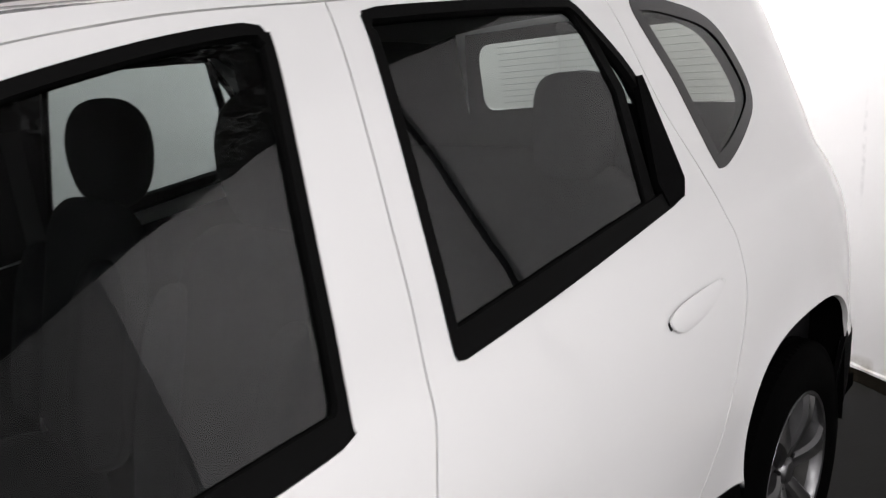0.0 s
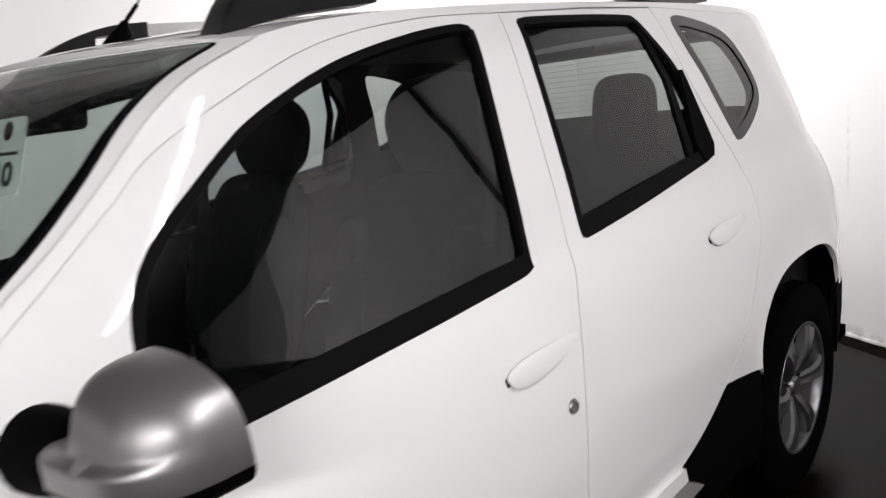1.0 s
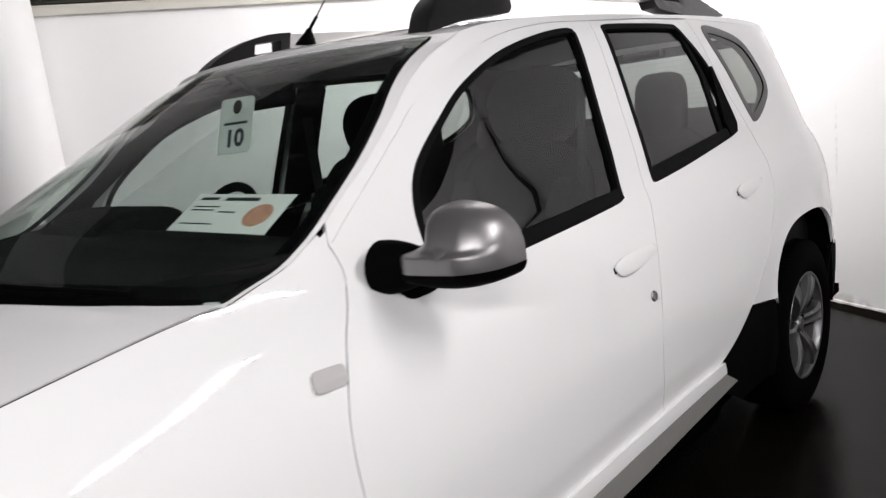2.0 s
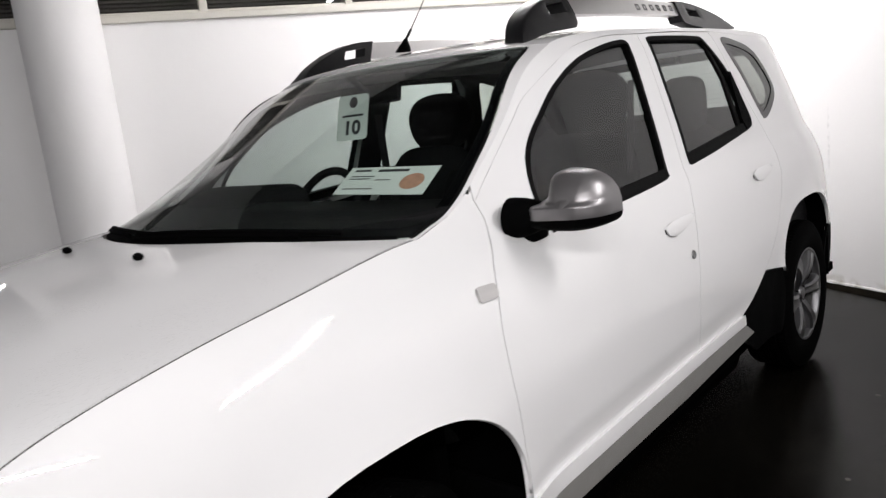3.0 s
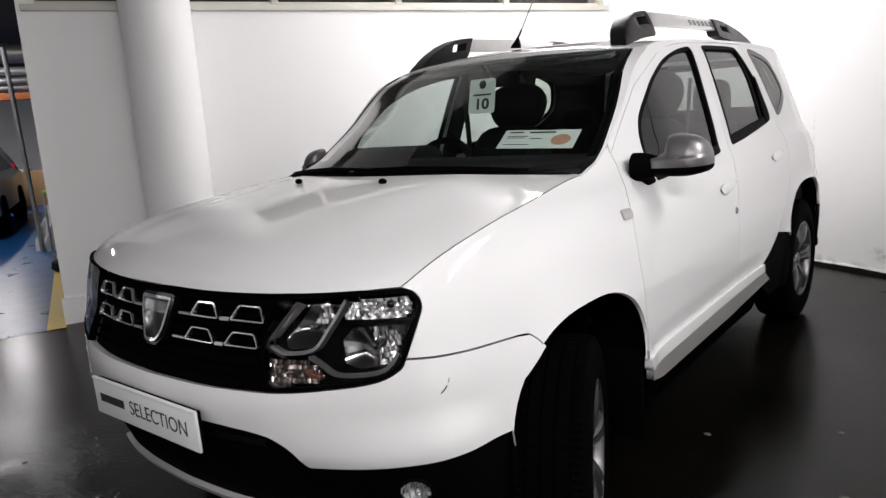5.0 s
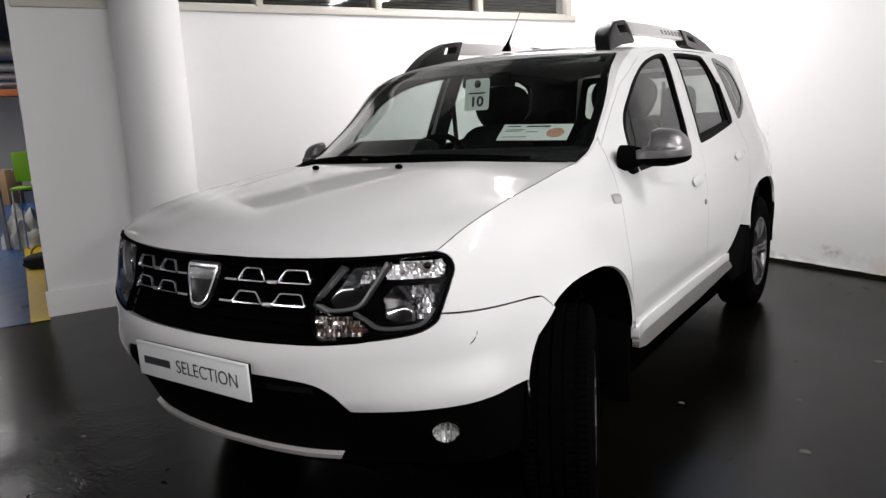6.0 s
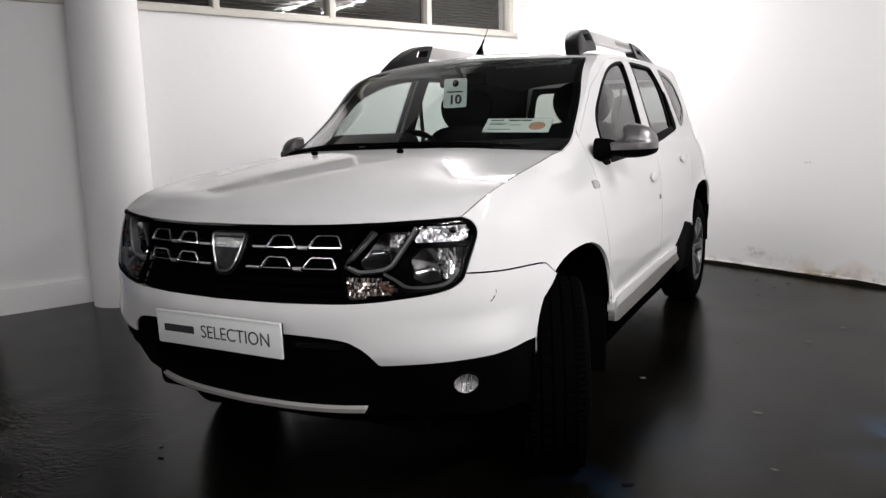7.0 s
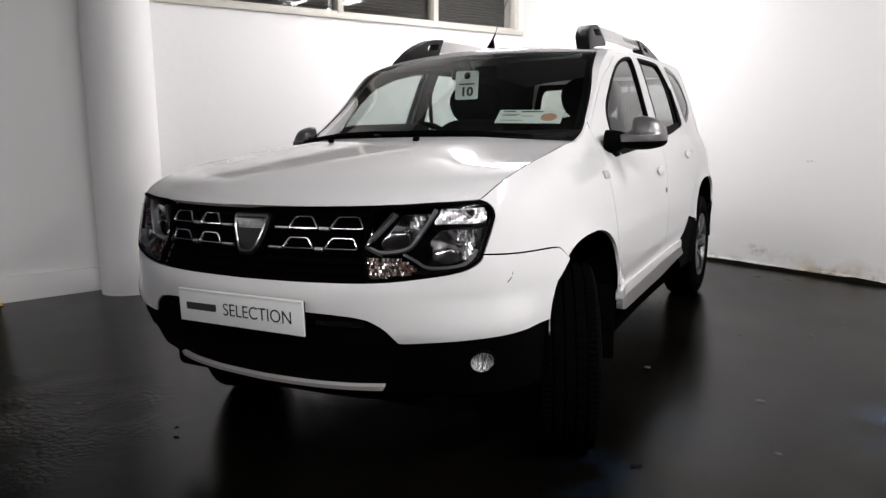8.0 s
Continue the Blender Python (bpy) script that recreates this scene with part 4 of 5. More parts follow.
# tailgate
TG_GLASS = rounded([(-.72, 1.20), (.72, 1.20), (.72, 1.49), (-.72, 1.49)], .08)
tailgate = panel("tailgate", tail, [(-.82, .72), (.82, .72), (.82, 1.2), (.82, 1.54), (.70, 1.55), (-.70, 1.55), (-.82, 1.54), (-.82, 1.2)], PAINT, car, holes=[TG_GLASS], step=.05)
panel("tailgate_glass", tail, shrink(TG_GLASS, -.01), REAR_GLASS, tailgate, step=.06, depth=.004, lift=-.006)
for row in range(11):
    bm = bmesh.new()
    tube(bm, [tail(-.60 + .12 * k, 1.225 + .024 * row) - Vector((0, .012, 0)) for k in range(11)], .0012, sides=4)
    part("heating_wire", bm, LOUVRE, tailgate)
panel("rear_bumper", tail, [(-.80, .60), (.80, .60), (.80, .715), (-.80, .715)], PAINT, car, step=.05)
panel("rear_bumper_foot", tail, [(-.85, .32), (.85, .32), (.85, .595), (-.85, .595)], BLACK_PLASTIC, car, step=.06)

# front bumper: white upper, black lower
half_top = setback(flow([(0, .742), (.25, .743), (.446, .745), (.55, .751), (.604, .757), (.691, .767), (.755, .780), (.795, .801), (.808, .82)]))
half_seam = flow([(.808, .82), (.95, .81), (1.140, .798), (1.18, .783), (1.209, .75)])
half_arch = [p for p in flank(F_ARCH[:12]) if p[1] < .752][::-1]
half_low = flow([(1.063, .579), (.95, .579), (.878, .577), (.70, .568), (.53, .558)]) + flow([(.518, .56), (.495, .592), (.46, .62), (.41, .637), (.25, .648), (0, .650)])
half = half_top[1:] + half_seam[1:] + half_arch + half_low[:-1]
lip = panel("front_bumper", skin, [(0, .742)] + half + [(0, .650)] + [(-s, z) for s, z in half[::-1]], PAINT, car, step=.03, gap=GAP, depth=.03, label="white front bumper with a small black scratch")
low_half = half_low[::-1][1:] + [(1.063, .579), (1.075, .44), (1.04, .38), (.8, .37), (.45, .368)]
low_half = [(0, .650)] + low_half
FOG = (.757, .488)


def fog_hole(w, r=.045):
    return [(w * (FOG[0] + r * 1.04 * math.cos(a)), FOG[1] + r * math.sin(a)) for a in np.linspace(0, 2 * math.pi, 28, endpoint=False)]


panel("front_bumper_foot", skin, low_half + [(0, .366)] + [(-s, z) for s, z in low_half[1:][::-1]], BLACK_PLASTIC, car, holes=[fog_hole(1), fog_hole(-1)], step=.035, gap=.001, depth=.03, lift=-.006, label="black plastic lower bumper")
panel("skid_bar", skin, flow([(-.45, .408), (-.2, .400), (0, .398), (.2, .400), (.45, .408)]) + flow([(.44, .393), (.2, .386), (0, .384), (-.2, .386), (-.44, .393)]), SILVER, car, step=.03, depth=.02, lift=.010, label="satin silver skid strip")
panel("bumper_groove", skin, [(-.43, .628), (.43, .628), (.43, .61), (-.43, .61)], GLOSS_BLACK, car, step=.04, depth=.004, lift=.004)
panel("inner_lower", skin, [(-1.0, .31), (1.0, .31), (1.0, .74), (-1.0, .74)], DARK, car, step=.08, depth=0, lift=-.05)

# grille
GRILLE = setback([(-.447, .744), (.447, .744), (.446, .80), (.448, .84), (.458, .885), (.478, .93), (.503, .964)] + flow([(.49, .966), (.3, .966), (0, .964), (-.3, .966), (-.49, .966)]) + [(-.503, .964), (-.478, .93), (-.458, .885), (-.448, .84), (-.446, .80)])
grille = panel("grille", skin, GRILLE, GRILLE_BLACK, car, step=.035, depth=.03, lift=-.022, label="black grille with chrome brackets")
for k in range(7):
    z = .765 + .028 * k
    bm = bmesh.new()
    tube(bm, [skin(s, z) - Vector((0, -.016, 0)) for s in np.linspace(-.44, .44, 23)], .005, sides=6)
    part("grille_slat", bm, GRILLE_BLACK, grille)


def on_skin(s, z, lift):
    h = 1e-3
    n = (skin(s + h, z) - skin(s - h, z)).cross(skin(s, z + h) - skin(s, z - h)).normalized()
    p = skin(s, z)
    return p + (n if n.dot(p - CAR_MID) > 0 else -n) * lift




def band(pts, width, lift, depth=.016, closed=False):
    """Flat-faced chrome strip standing on the grille along (s, z) points."""
    bm, rows, n = bmesh.new(), [], len(pts)
    for k, (s, z) in enumerate(pts):
        a, b = Vector(pts[k - 1 if closed or k else 0]), Vector(pts[(k + 1) % n if closed else min(k + 1, n - 1)])
        d = (b - a).normalized()
        q = Vector((-d.y, d.x)) * width / 2
        rows.append([bm.verts.new(on_skin(s + q.x * e, z + q.y * e, lift + h)) for e, h in ((-1, -depth), (-1, -.0015), (-.7, 0), (.7, 0), (1, -.0015), (1, -depth))])
    for a, b in zip(rows, rows[1:] + rows[:1] if closed else rows[1:]):
        for j in range(5):
            bm.faces.new((a[j], a[j + 1], b[j + 1], b[j]))
    return bm


for w in (1, -1):
    for base, top, spans in ((.898, .932, ((.148, .174, .236, .260), (.304, .334, .412, .428))), (.838, .869, ((.132, .158, .226, .250), (.288, .316, .392, .406)))):
        for a, b, c, d in spans:
            loop = subdivide(rounded([(w * a, base), (w * b, top), (w * c, top), (w * d, base)], .008, 3), .014)
            part("chrome_bracket", band(loop, .0050, .0, closed=True), BRIGHT, grille, "chrome grille bracket")
        for a, b, k in ((spans[0][0] - .055, spans[0][0] - .004, .006), (spans[0][3] + .004, spans[1][0] - .004, .009)):
            part("chrome_link", band([(w * (a + (b - a) * t / 6), base + .0005) for t in range(7)], k, -.002), DULL_SATIN, grille)
# shield-shaped badge, left plain
SHIELD = rounded([(-.072, .932), (.072, .932), (.062, .89), (.040, .834), (.024, .816), (-.024, .816), (-.040, .834), (-.062, .89)], .012)
INSET = shrink(SHIELD, .0075)
panel("badge_surround", skin, shrink(SHIELD, -.008), GLOSS_BLACK, grille, holes=[shrink(SHIELD, .002)], step=.02, depth=.02, lift=.006)
badge = panel("badge", skin, SHIELD, BRIGHT, grille, holes=[INSET], step=.02, depth=.02, lift=.012, label="plain chrome shield badge")
panel("badge_inset", skin, shrink(INSET, -.002), mat("dark_badge_field", (.012, .012, .013), .3, metal=.6, bump=.2, bump_scale=120), grille, step=.02, depth=.004, lift=.003)
panel("badge_bar", skin, rounded([(-.058, .919), (.058, .919), (.050, .890), (-.050, .890)], .004), mat("hammered_chrome", (.85, .85, .86), .16, metal=1.0, bump=1.0, bump_scale=160), grille, step=.01, depth=.006, lift=.009)
# ---- wheels ----
def wheel(x, y, steer, left):
    hub = new("wheel")
    hub.parent = car
    hub.matrix_local = pose(x, y, WHEEL_R, 0, 0, steer + (0 if left else 180))
    turn = pose(0, 0, 0, 0, 90, 0)
    # tyre: outer face towards local +x
    bm = bmesh.new()
    half, R, n = .105, WHEEL_R, 208
    prof = [(.205, .085), (.213, .098), (.235, .106), (.275, .109), (.305, .104), (.325, .097), (.336, .090)]
    tread = [(.3405, .080, 1), (.341, .062, 1), (.333, .060, 0), (.333, .052, 0), (.3425, .050, 2), (.3425, .024, 2), (.334, .022, 0), (.334, .014, 0), (.343, .012, 0), (.343, -.012, 0), (.334, -.014, 0), (.334, -.022, 0), (.3425, -.024, 2), (.3425, -.050, 2), (.333, -.052, 0), (.333, -.060, 0), (.341, -.062, 1), (.3405, -.080, 1)]
    rows = [(r, h, 0) for r, h in prof] + tread + [(r, -h, 0) for r, h in prof[::-1]]
    rings = []
    for r, h, cut in rows:
        ring = []
        for k in range(n):
            a = 2 * math.pi * k / n
            d = (.007 if cut == 1 and k % 2 == 0 else .004 if cut == 2 and k % 4 == 0 else 0)
            ring.append(bm.verts.new(turn @ Vector(((r - d) * math.cos(a), (r - d) * math.sin(a), h))))
        rings.append(ring)
    for a, b in zip(rings, rings[1:]):
        for k in range(n):
            bm.faces.new((a[k], a[(k + 1) % n], b[(k + 1) % n], b[k]))
    part("tyre", bm, RUBBER, hub, "black treaded tyre", flat_angle=30)
    # rim: barrel, lip and six broad spokes
    bm = bmesh.new()
    lathe(bm, [(.207, .088), (.214, .096), (.212, .100), (.204, .098), (.198, .088), (.195, .07)], turn, 64)
    part("rim", bm, ALLOY, hub, "silver alloy rim")
    bm = bmesh.new()
    lathe(bm, [(.1955, .071), (.192, .05), (.186, .0), (.186, -.09), (.21, -.10)], turn, 64)
    part("rim_barrel", bm, BARREL, hub, "inside of the rim, coloured dark for the shade between spokes")
    for k in range(6):
        bm = bmesh.new()
        a0 = 2 * math.pi * (k + .5) / 6
        secs = []
        for t in np.linspace(0, 1, 9):
            r = .035 + t * .168
            wide, thick = .020 + .008 * t + .022 * t ** 4, .024
            c = Vector((r * math.cos(a0), r * math.sin(a0), .058 + .026 * math.sin(t * math.pi * .75) + .008 * t))
            side, up = Vector((-math.sin(a0), math.cos(a0), 0)), Vector((0, 0, 1))
            secs.append([bm.verts.new(turn @ (c + side * p * wide + up * q * thick)) for p, q in ((-1.1, -1), (1.1, -1), (1, .1), (.62, .5), (.2, .42), (-.2, .42), (-.62, .5), (-1, .1))])
        for a, b in zip(secs, secs[1:]):
            for j in range(8):
                bm.faces.new((a[j], a[(j + 1) % 8], b[(j + 1) % 8], b[j]))
        bm.faces.new(secs[0]); bm.faces.new(secs[-1])
        part("spoke", bm, ALLOY, hub)
    bm = bmesh.new()
    lathe(bm, [(.0, .082), (.026, .081), (.031, .076), (.034, .06), (.07, .055), (.075, .03)], turn, 32)
    part("hub_cap", bm, ALLOY, hub)
    bm = bmesh.new()
    lathe(bm, [(.02, .0), (.135, .0), (.135, -.02), (.02, -.02)], turn, 40)
    part("brake_disc", bm, TRIM_GREY, hub)
    for k in range(5):
        a = 2 * math.pi * (k + .5) / 5
        bm = bmesh.new()
        lathe(bm, [(0, .074), (.008, .074), (.009, .06)], turn @ pose(.052 * math.cos(a), .052 * math.sin(a), 0), 10)
        part("wheel_nut", bm, TRIM_GREY, hub)


for left in (True, False):
    w = 1 if left else -1
    for i, y in enumerate(AXLES):
        wheel(w * (.787 if i == 0 else .745), y, 22 if i == 0 else 0, left)
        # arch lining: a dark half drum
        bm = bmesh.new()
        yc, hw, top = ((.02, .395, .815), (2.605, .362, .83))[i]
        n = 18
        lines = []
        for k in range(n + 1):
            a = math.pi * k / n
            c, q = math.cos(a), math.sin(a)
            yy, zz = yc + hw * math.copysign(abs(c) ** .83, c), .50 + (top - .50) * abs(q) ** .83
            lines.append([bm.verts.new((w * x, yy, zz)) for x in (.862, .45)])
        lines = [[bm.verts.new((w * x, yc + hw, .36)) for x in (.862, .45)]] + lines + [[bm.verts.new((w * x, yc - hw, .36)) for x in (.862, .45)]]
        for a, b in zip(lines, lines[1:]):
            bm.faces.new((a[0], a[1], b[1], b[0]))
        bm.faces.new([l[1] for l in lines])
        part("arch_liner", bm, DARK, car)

for w in (1, -1):
    box("mud_flap", (w * .64, w * .862, .392, .404, .215, .53), BLACK_PLASTIC, car, bevel=.004, label="black front mud flap")

# ---- lamps and small parts of the nose ----
FOG_BOWL = mat("fog_lamp_reflector", (.9, .9, .9), .10, metal=1.0, bump=1.0, bump_scale=34)
for w in (1, -1):
    side = "left" if w > 0 else "right"
    surf = skin
    mir = w < 0
    lamp = panel("headlight", skin, HEADLAMP, LENS, car, step=.03, depth=.02, gap=.002, lift=.001, mirror=mir, label="clear headlight with chrome reflectors")
    # dark housing behind the lens, a shallow tray, and a black edge round it
    panel("lamp_housing", skin, shrink(HEADLAMP, .002), DARK, lamp, step=.04, depth=0, lift=-.07, mirror=mir)
    panel("lamp_rim", skin, shrink(HEADLAMP, .001), GRILLE_BLACK, lamp, holes=[shrink(HEADLAMP, .0095)], step=.03, depth=.02, lift=.0035, mirror=mir)

    def ribbon(name, pts, width, lift, material):
        """Flat strip laid under the lens along (s, z) points."""
        line = setback(flow(pts, .012))
        bm = bmesh.new()
        rows = []
        for k, (s, z) in enumerate(line):
            a, b = Vector(line[max(k - 1, 0)]), Vector(line[min(k + 1, len(line) - 1)])
            d = (b - a).normalized()
            n = Vector((-d.y, d.x)) * width / 2
            rows.append([bm.verts.new(Vector((w, 1, 1)) * on_skin(s + n.x * q, z + n.y * q, lift + e)) for q, e in ((-1, -.022), (-1, 0), (1, .004), (1, -.022))])
        for a, b in zip(rows, rows[1:]):
            for j in range(3):
                bm.faces.new((a[j], a[j + 1], b[j + 1], b[j]))
        part(name, bm, material, lamp)

    def facets(name, area, cell, lift, hollow, tilt, material, seed):
        """Concave reflector of small tilted mirror facets inside an outline."""
        rnd = random.Random(seed)
        area = setback(area)
        P = np.array(area)
        lo, hi, mid = P.min(0), P.max(0), P.mean(0)
        bm = bmesh.new()
        for s in np.arange(lo[0] + cell[0] / 2, hi[0], cell[0]):
            for z in np.arange(lo[1] + cell[1] / 2, hi[1], cell[1]):
                if not inside(area, [(s, z)])[0]:
                    continue
                u, v = (s - mid[0]) / (hi[0] - lo[0]) * 2, (z - mid[1]) / (hi[1] - lo[1]) * 2
                ds, dz = hollow * .7 * u + rnd.gauss(0, tilt), hollow * .7 * v + rnd.gauss(0, tilt)
                base = lift - hollow * .045 * max(0, 1 - u * u - v * v)
                bm.faces.new([bm.verts.new(Vector((w, 1, 1)) * on_skin(s + a * cell[0] * .49, z + b * cell[1] * .49, base + (a * cell[0] * ds + b * cell[1] * dz) * .5)) for a, b in ((-1, -1), (1, -1), (1, 1), (-1, 1))])
        part(name, bm, material, lamp, smooth=False)

    def dish(name, area, lift, hollow, material):
        """Smooth hollow mirror inside an outline."""
        area = setback(area)
        P = np.array(area)
        lo, hi = P.min(0), P.max(0)
        pts, tris, _ = fill(area, [], .006)
        bm = bmesh.new()
        vs = {}
        for i in {i for f in tris for i in f}:
            u, v = ((pts[i][q] - lo[q]) / (hi[q] - lo[q]) * 2 - 1 for q in (0, 1))
            vs[i] = bm.verts.new(Vector((w, 1, 1)) * on_skin(*pts[i], lift - hollow * max(0, 1 - .6 * (u * u + v * v))))
        for f in tris:
            bm.faces.new([vs[i] for i in f])
        part(name, bm, material, lamp, flat_angle=80)

    ribbon("chrome_blade", [(.692, .957), (.662, .921), (.633, .889), (.608, .860), (.590, .846), (.561, .838), (.504, .834), (.468, .845)], .0085, -.010, DULL_SATIN)
    ribbon("chrome_blade", [(.561, .946), (.518, .906), (.476, .866)], .0035, -.010, DULL_SATIN)
    ribbon("chrome_blade", [(.553, .948), (.508, .905), (.466, .862), (.458, .846)], .0045, -.008, SATIN)
    ribbon("chrome_blade", [(.449, .850), (.476, .837), (.506, .826)], .0065, -.006, SATIN)
    ribbon("chrome_blade", [(.450, .842), (.450, .800), (.451, .756)], .0045, -.006, SATIN)
    ribbon("chrome_blade", [(.458, .768), (.470, .760), (.490, .757)], .006, -.008, SATIN)
    ribbon("chrome_blade", [(.573, .828), (.604, .810), (.633, .791), (.691, .788), (.748, .795), (.777, .813), (.795, .836)], .0075, -.010, DULL_SATIN)
    ribbon("lamp_divider", [(.672, .902), (.76, .904), (.845, .906)], .012, -.008, GRILLE_BLACK)
    # ribbed turn signal at the top outer corner
    SIGNAL = rounded([(.676, .914), (.703, .952), (.745, .960), (.848, .962), (.858, .940), (.838, .915), (.76, .914)], .012)
    facets("signal_reflector", SIGNAL, (.0062, .0066), -.018, .3, .13, DIM_REFLECT, 3)
    bm = bmesh.new()
    bmesh.ops.create_uvsphere(bm, u_segments=16, v_segments=10, radius=.010, matrix=Matrix.Translation(on_skin(.800, .945, -.012) * Vector((w, 1, 1))))
    part("bulb", bm, GLOSS_BLACK, lamp)
    # low lamp beside the grille
    facets("lower_reflector", rounded([(.456, .820), (.540, .822), (.572, .812), (.605, .784), (.585, .771), (.456, .757)], .006), (.0055, .0105), -.020, .5, .24, mat("smoky_reflector", (.36, .31, .29), .22, metal=.95), 5)
    ribbon("amber_cap", [(.556, .797), (.574, .787), (.592, .780)], .008, -.014, AMBER)
    # two main lamps: ribbed mirrors in a dark bowl
    dish("reflector_bowl", rounded([(.655, .865), (.690, .897), (.742, .898), (.74, .806), (.69, .799), (.655, .815)], .008), -.026, .03, BOWL)
    facets("reflector_bowl", rounded([(.742, .896), (.830, .898), (.812, .868), (.795, .838), (.770, .812), (.744, .808)], .008), (.0050, .0125), -.026, .6, .22, DIM_REFLECT, 17)
    dish("reflector_bowl", rounded([(.498, .862), (.545, .922), (.575, .948), (.672, .948), (.632, .898), (.604, .862), (.570, .846), (.510, .842)], .008), -.026, .035, BOWL)
    facets("inner_mirror", rounded([(.598, .905), (.606, .938), (.654, .940), (.630, .903)], .006), (.009, .012), -.022, .5, .22, REFLECT, 29)
    for s, z in ((.570, .893), (.735, .852)):
        p = on_skin(s, z, -.016) * Vector((w, 1, 1))
        bm = bmesh.new()
        lathe(bm, [(0, .002), (.008, 0), (.011, -.008), (.011, -.04)], look(p, p + Vector((w * -.25, 1, .0))), 18)
        part("bulb", bm, BOWL, lamp)
    # fog lamp, sunk into the bumper's round hole
    p = on_skin(*FOG, -.010) * Vector((w, 1, 1))
    q = on_skin(*FOG, -.050) * Vector((w, 1, 1))
    m = look(p, q)
    bm = bmesh.new()
    lathe(bm, [(.0355, .004), (.038, .008), (.042, .006), (.0445, .0), (.0445, -.05), (0, -.05)], m, 40)
    fog = part("fog_lamp", bm, BLACK_PLASTIC, car, "round clear fog lamp in the black bumper")
    bm = bmesh.new()
    lathe(bm, [(0, -.020), (.010, -.019), (.022, -.011), (.032, .001), (.036, .006)], m, 36)
    part("reflector", bm, FOG_BOWL, fog)
    for k in range(3):
        x = -.014 + .014 * k
        h = math.sqrt(max(0, .033 ** 2 - x * x))
        bm = bmesh.new()
        tube(bm, [m @ Vector((x, h * c, .005 + .004 * (1 - c * c))) for c in np.linspace(-.92, .92, 9)], .0018, sides=6)
        part("lens_rib", bm, SATIN, fog)
    bm = bmesh.new()
    lathe(bm, [(0, .014), (.018, .013), (.030, .010), (.0365, .005)], m, 32)
    part("lens", bm, LENS, fog)
    # side repeater, washer jet
    panel("side_repeater", lambda s, z: on_skin(s, z, .004 + .004 * ease(.0, .02, .022 - abs(z - .983))), rounded(flank([(.372, .968), (.435, .965), (.440, .996), (.378, 1.0)]), .010), mat("smoky_repeater_lens", (.42, .41, .40), .12, coat=.8), car, step=.012, depth=.008, mirror=mir, label="clear side repeater lamp")
    bm = bmesh.new()
    bmesh.ops.create_uvsphere(bm, u_segments=14, v_segments=8, radius=.013)
    bmesh.ops.transform(bm, matrix=pose(w * .205, -.052, 1.150, -8) @ Matrix.Diagonal((1.2, .9, .75, 1)), verts=bm.verts)
    part("washer_jet", bm, BLACK_PLASTIC, car, "black washer jet")
# number board in the dealer's style: plain bars in place of the lettering
plate = new("number_plate")
plate.parent = car
plate["label"] = "white board with one dark printed word"
PM = pose(.006, -.846, .640, 0, 0, 0)
box("board", (-.262, .262, -.004, .004, -.055, .055), WHITE_CARD, plate, m=PM, bevel=.0025)
box("plate_holder", (-.255, .255, .004, .018, -.05, .05), BLACK_PLASTIC, plate, m=PM, bevel=.003)
box("edge_strip", (-.262, .262, -.006, -.004, .047, .053), WHITE_CARD, plate, m=PM, bevel=.0008)
box("ink_bar", (-.228, -.096, -.0050, -.0038, -.014, .010), INK, plate, m=PM, bevel=0)
font = bpy.data.curves.new("lettering", "FONT")
font.body, font.size, font.extrude, font.offset, font.space_character = "SELECTION", .058, .0005, -.0003, 1.0
tmp = new("lettering_source", font)
me = bpy.data.meshes.new_from_object(tmp.evaluated_get(bpy.context.evaluated_depsgraph_get()))
bpy.data.objects.remove(tmp)
w0 = max(v.co.x for v in me.vertices)
me.transform(PM @ pose(-.066, -.0047, -.021, 90) @ Matrix.Diagonal((.282 / w0, 1, 1, 1)))
link("lettering", me, INK, plate)
# scratch on the bumper corner
bm = bmesh.new()
tube(bm, [on_skin(.874, .732, .0004), on_skin(.884, .738, .0008), on_skin(.892, .746, .0004)], .0014, sides=6)
tube(bm, [on_skin(.897, .752, .0003), on_skin(.900, .762, .0003)], .0008, sides=6)
part("scratch", bm, BLACK_PLASTIC, lip)
# wipers on the screen's foot
for x0, x1 in ((-.56, .02), (-.02, .55)):
    bm = bmesh.new()
    tube(bm, [screen(x0 + (x1 - x0) * t, .030 + .014 * math.sin(t * math.pi * .9)) + Vector((0, -.008, .008)) for t in np.linspace(0, 1, 14)], .006, sides=6)
    wiper = part("wiper", bm, BLACK_PLASTIC, car, "black windscreen wiper")
    bm = bmesh.new()
    tube(bm, [screen(x0 + (x1 - x0) * t, .018 + .014 * math.sin(t * math.pi * .9)) + Vector((0, -.005, .006)) for t in np.linspace(0, .85, 10)], .007, sides=6)
    part("arm", bm, BLACK_PLASTIC, wiper)

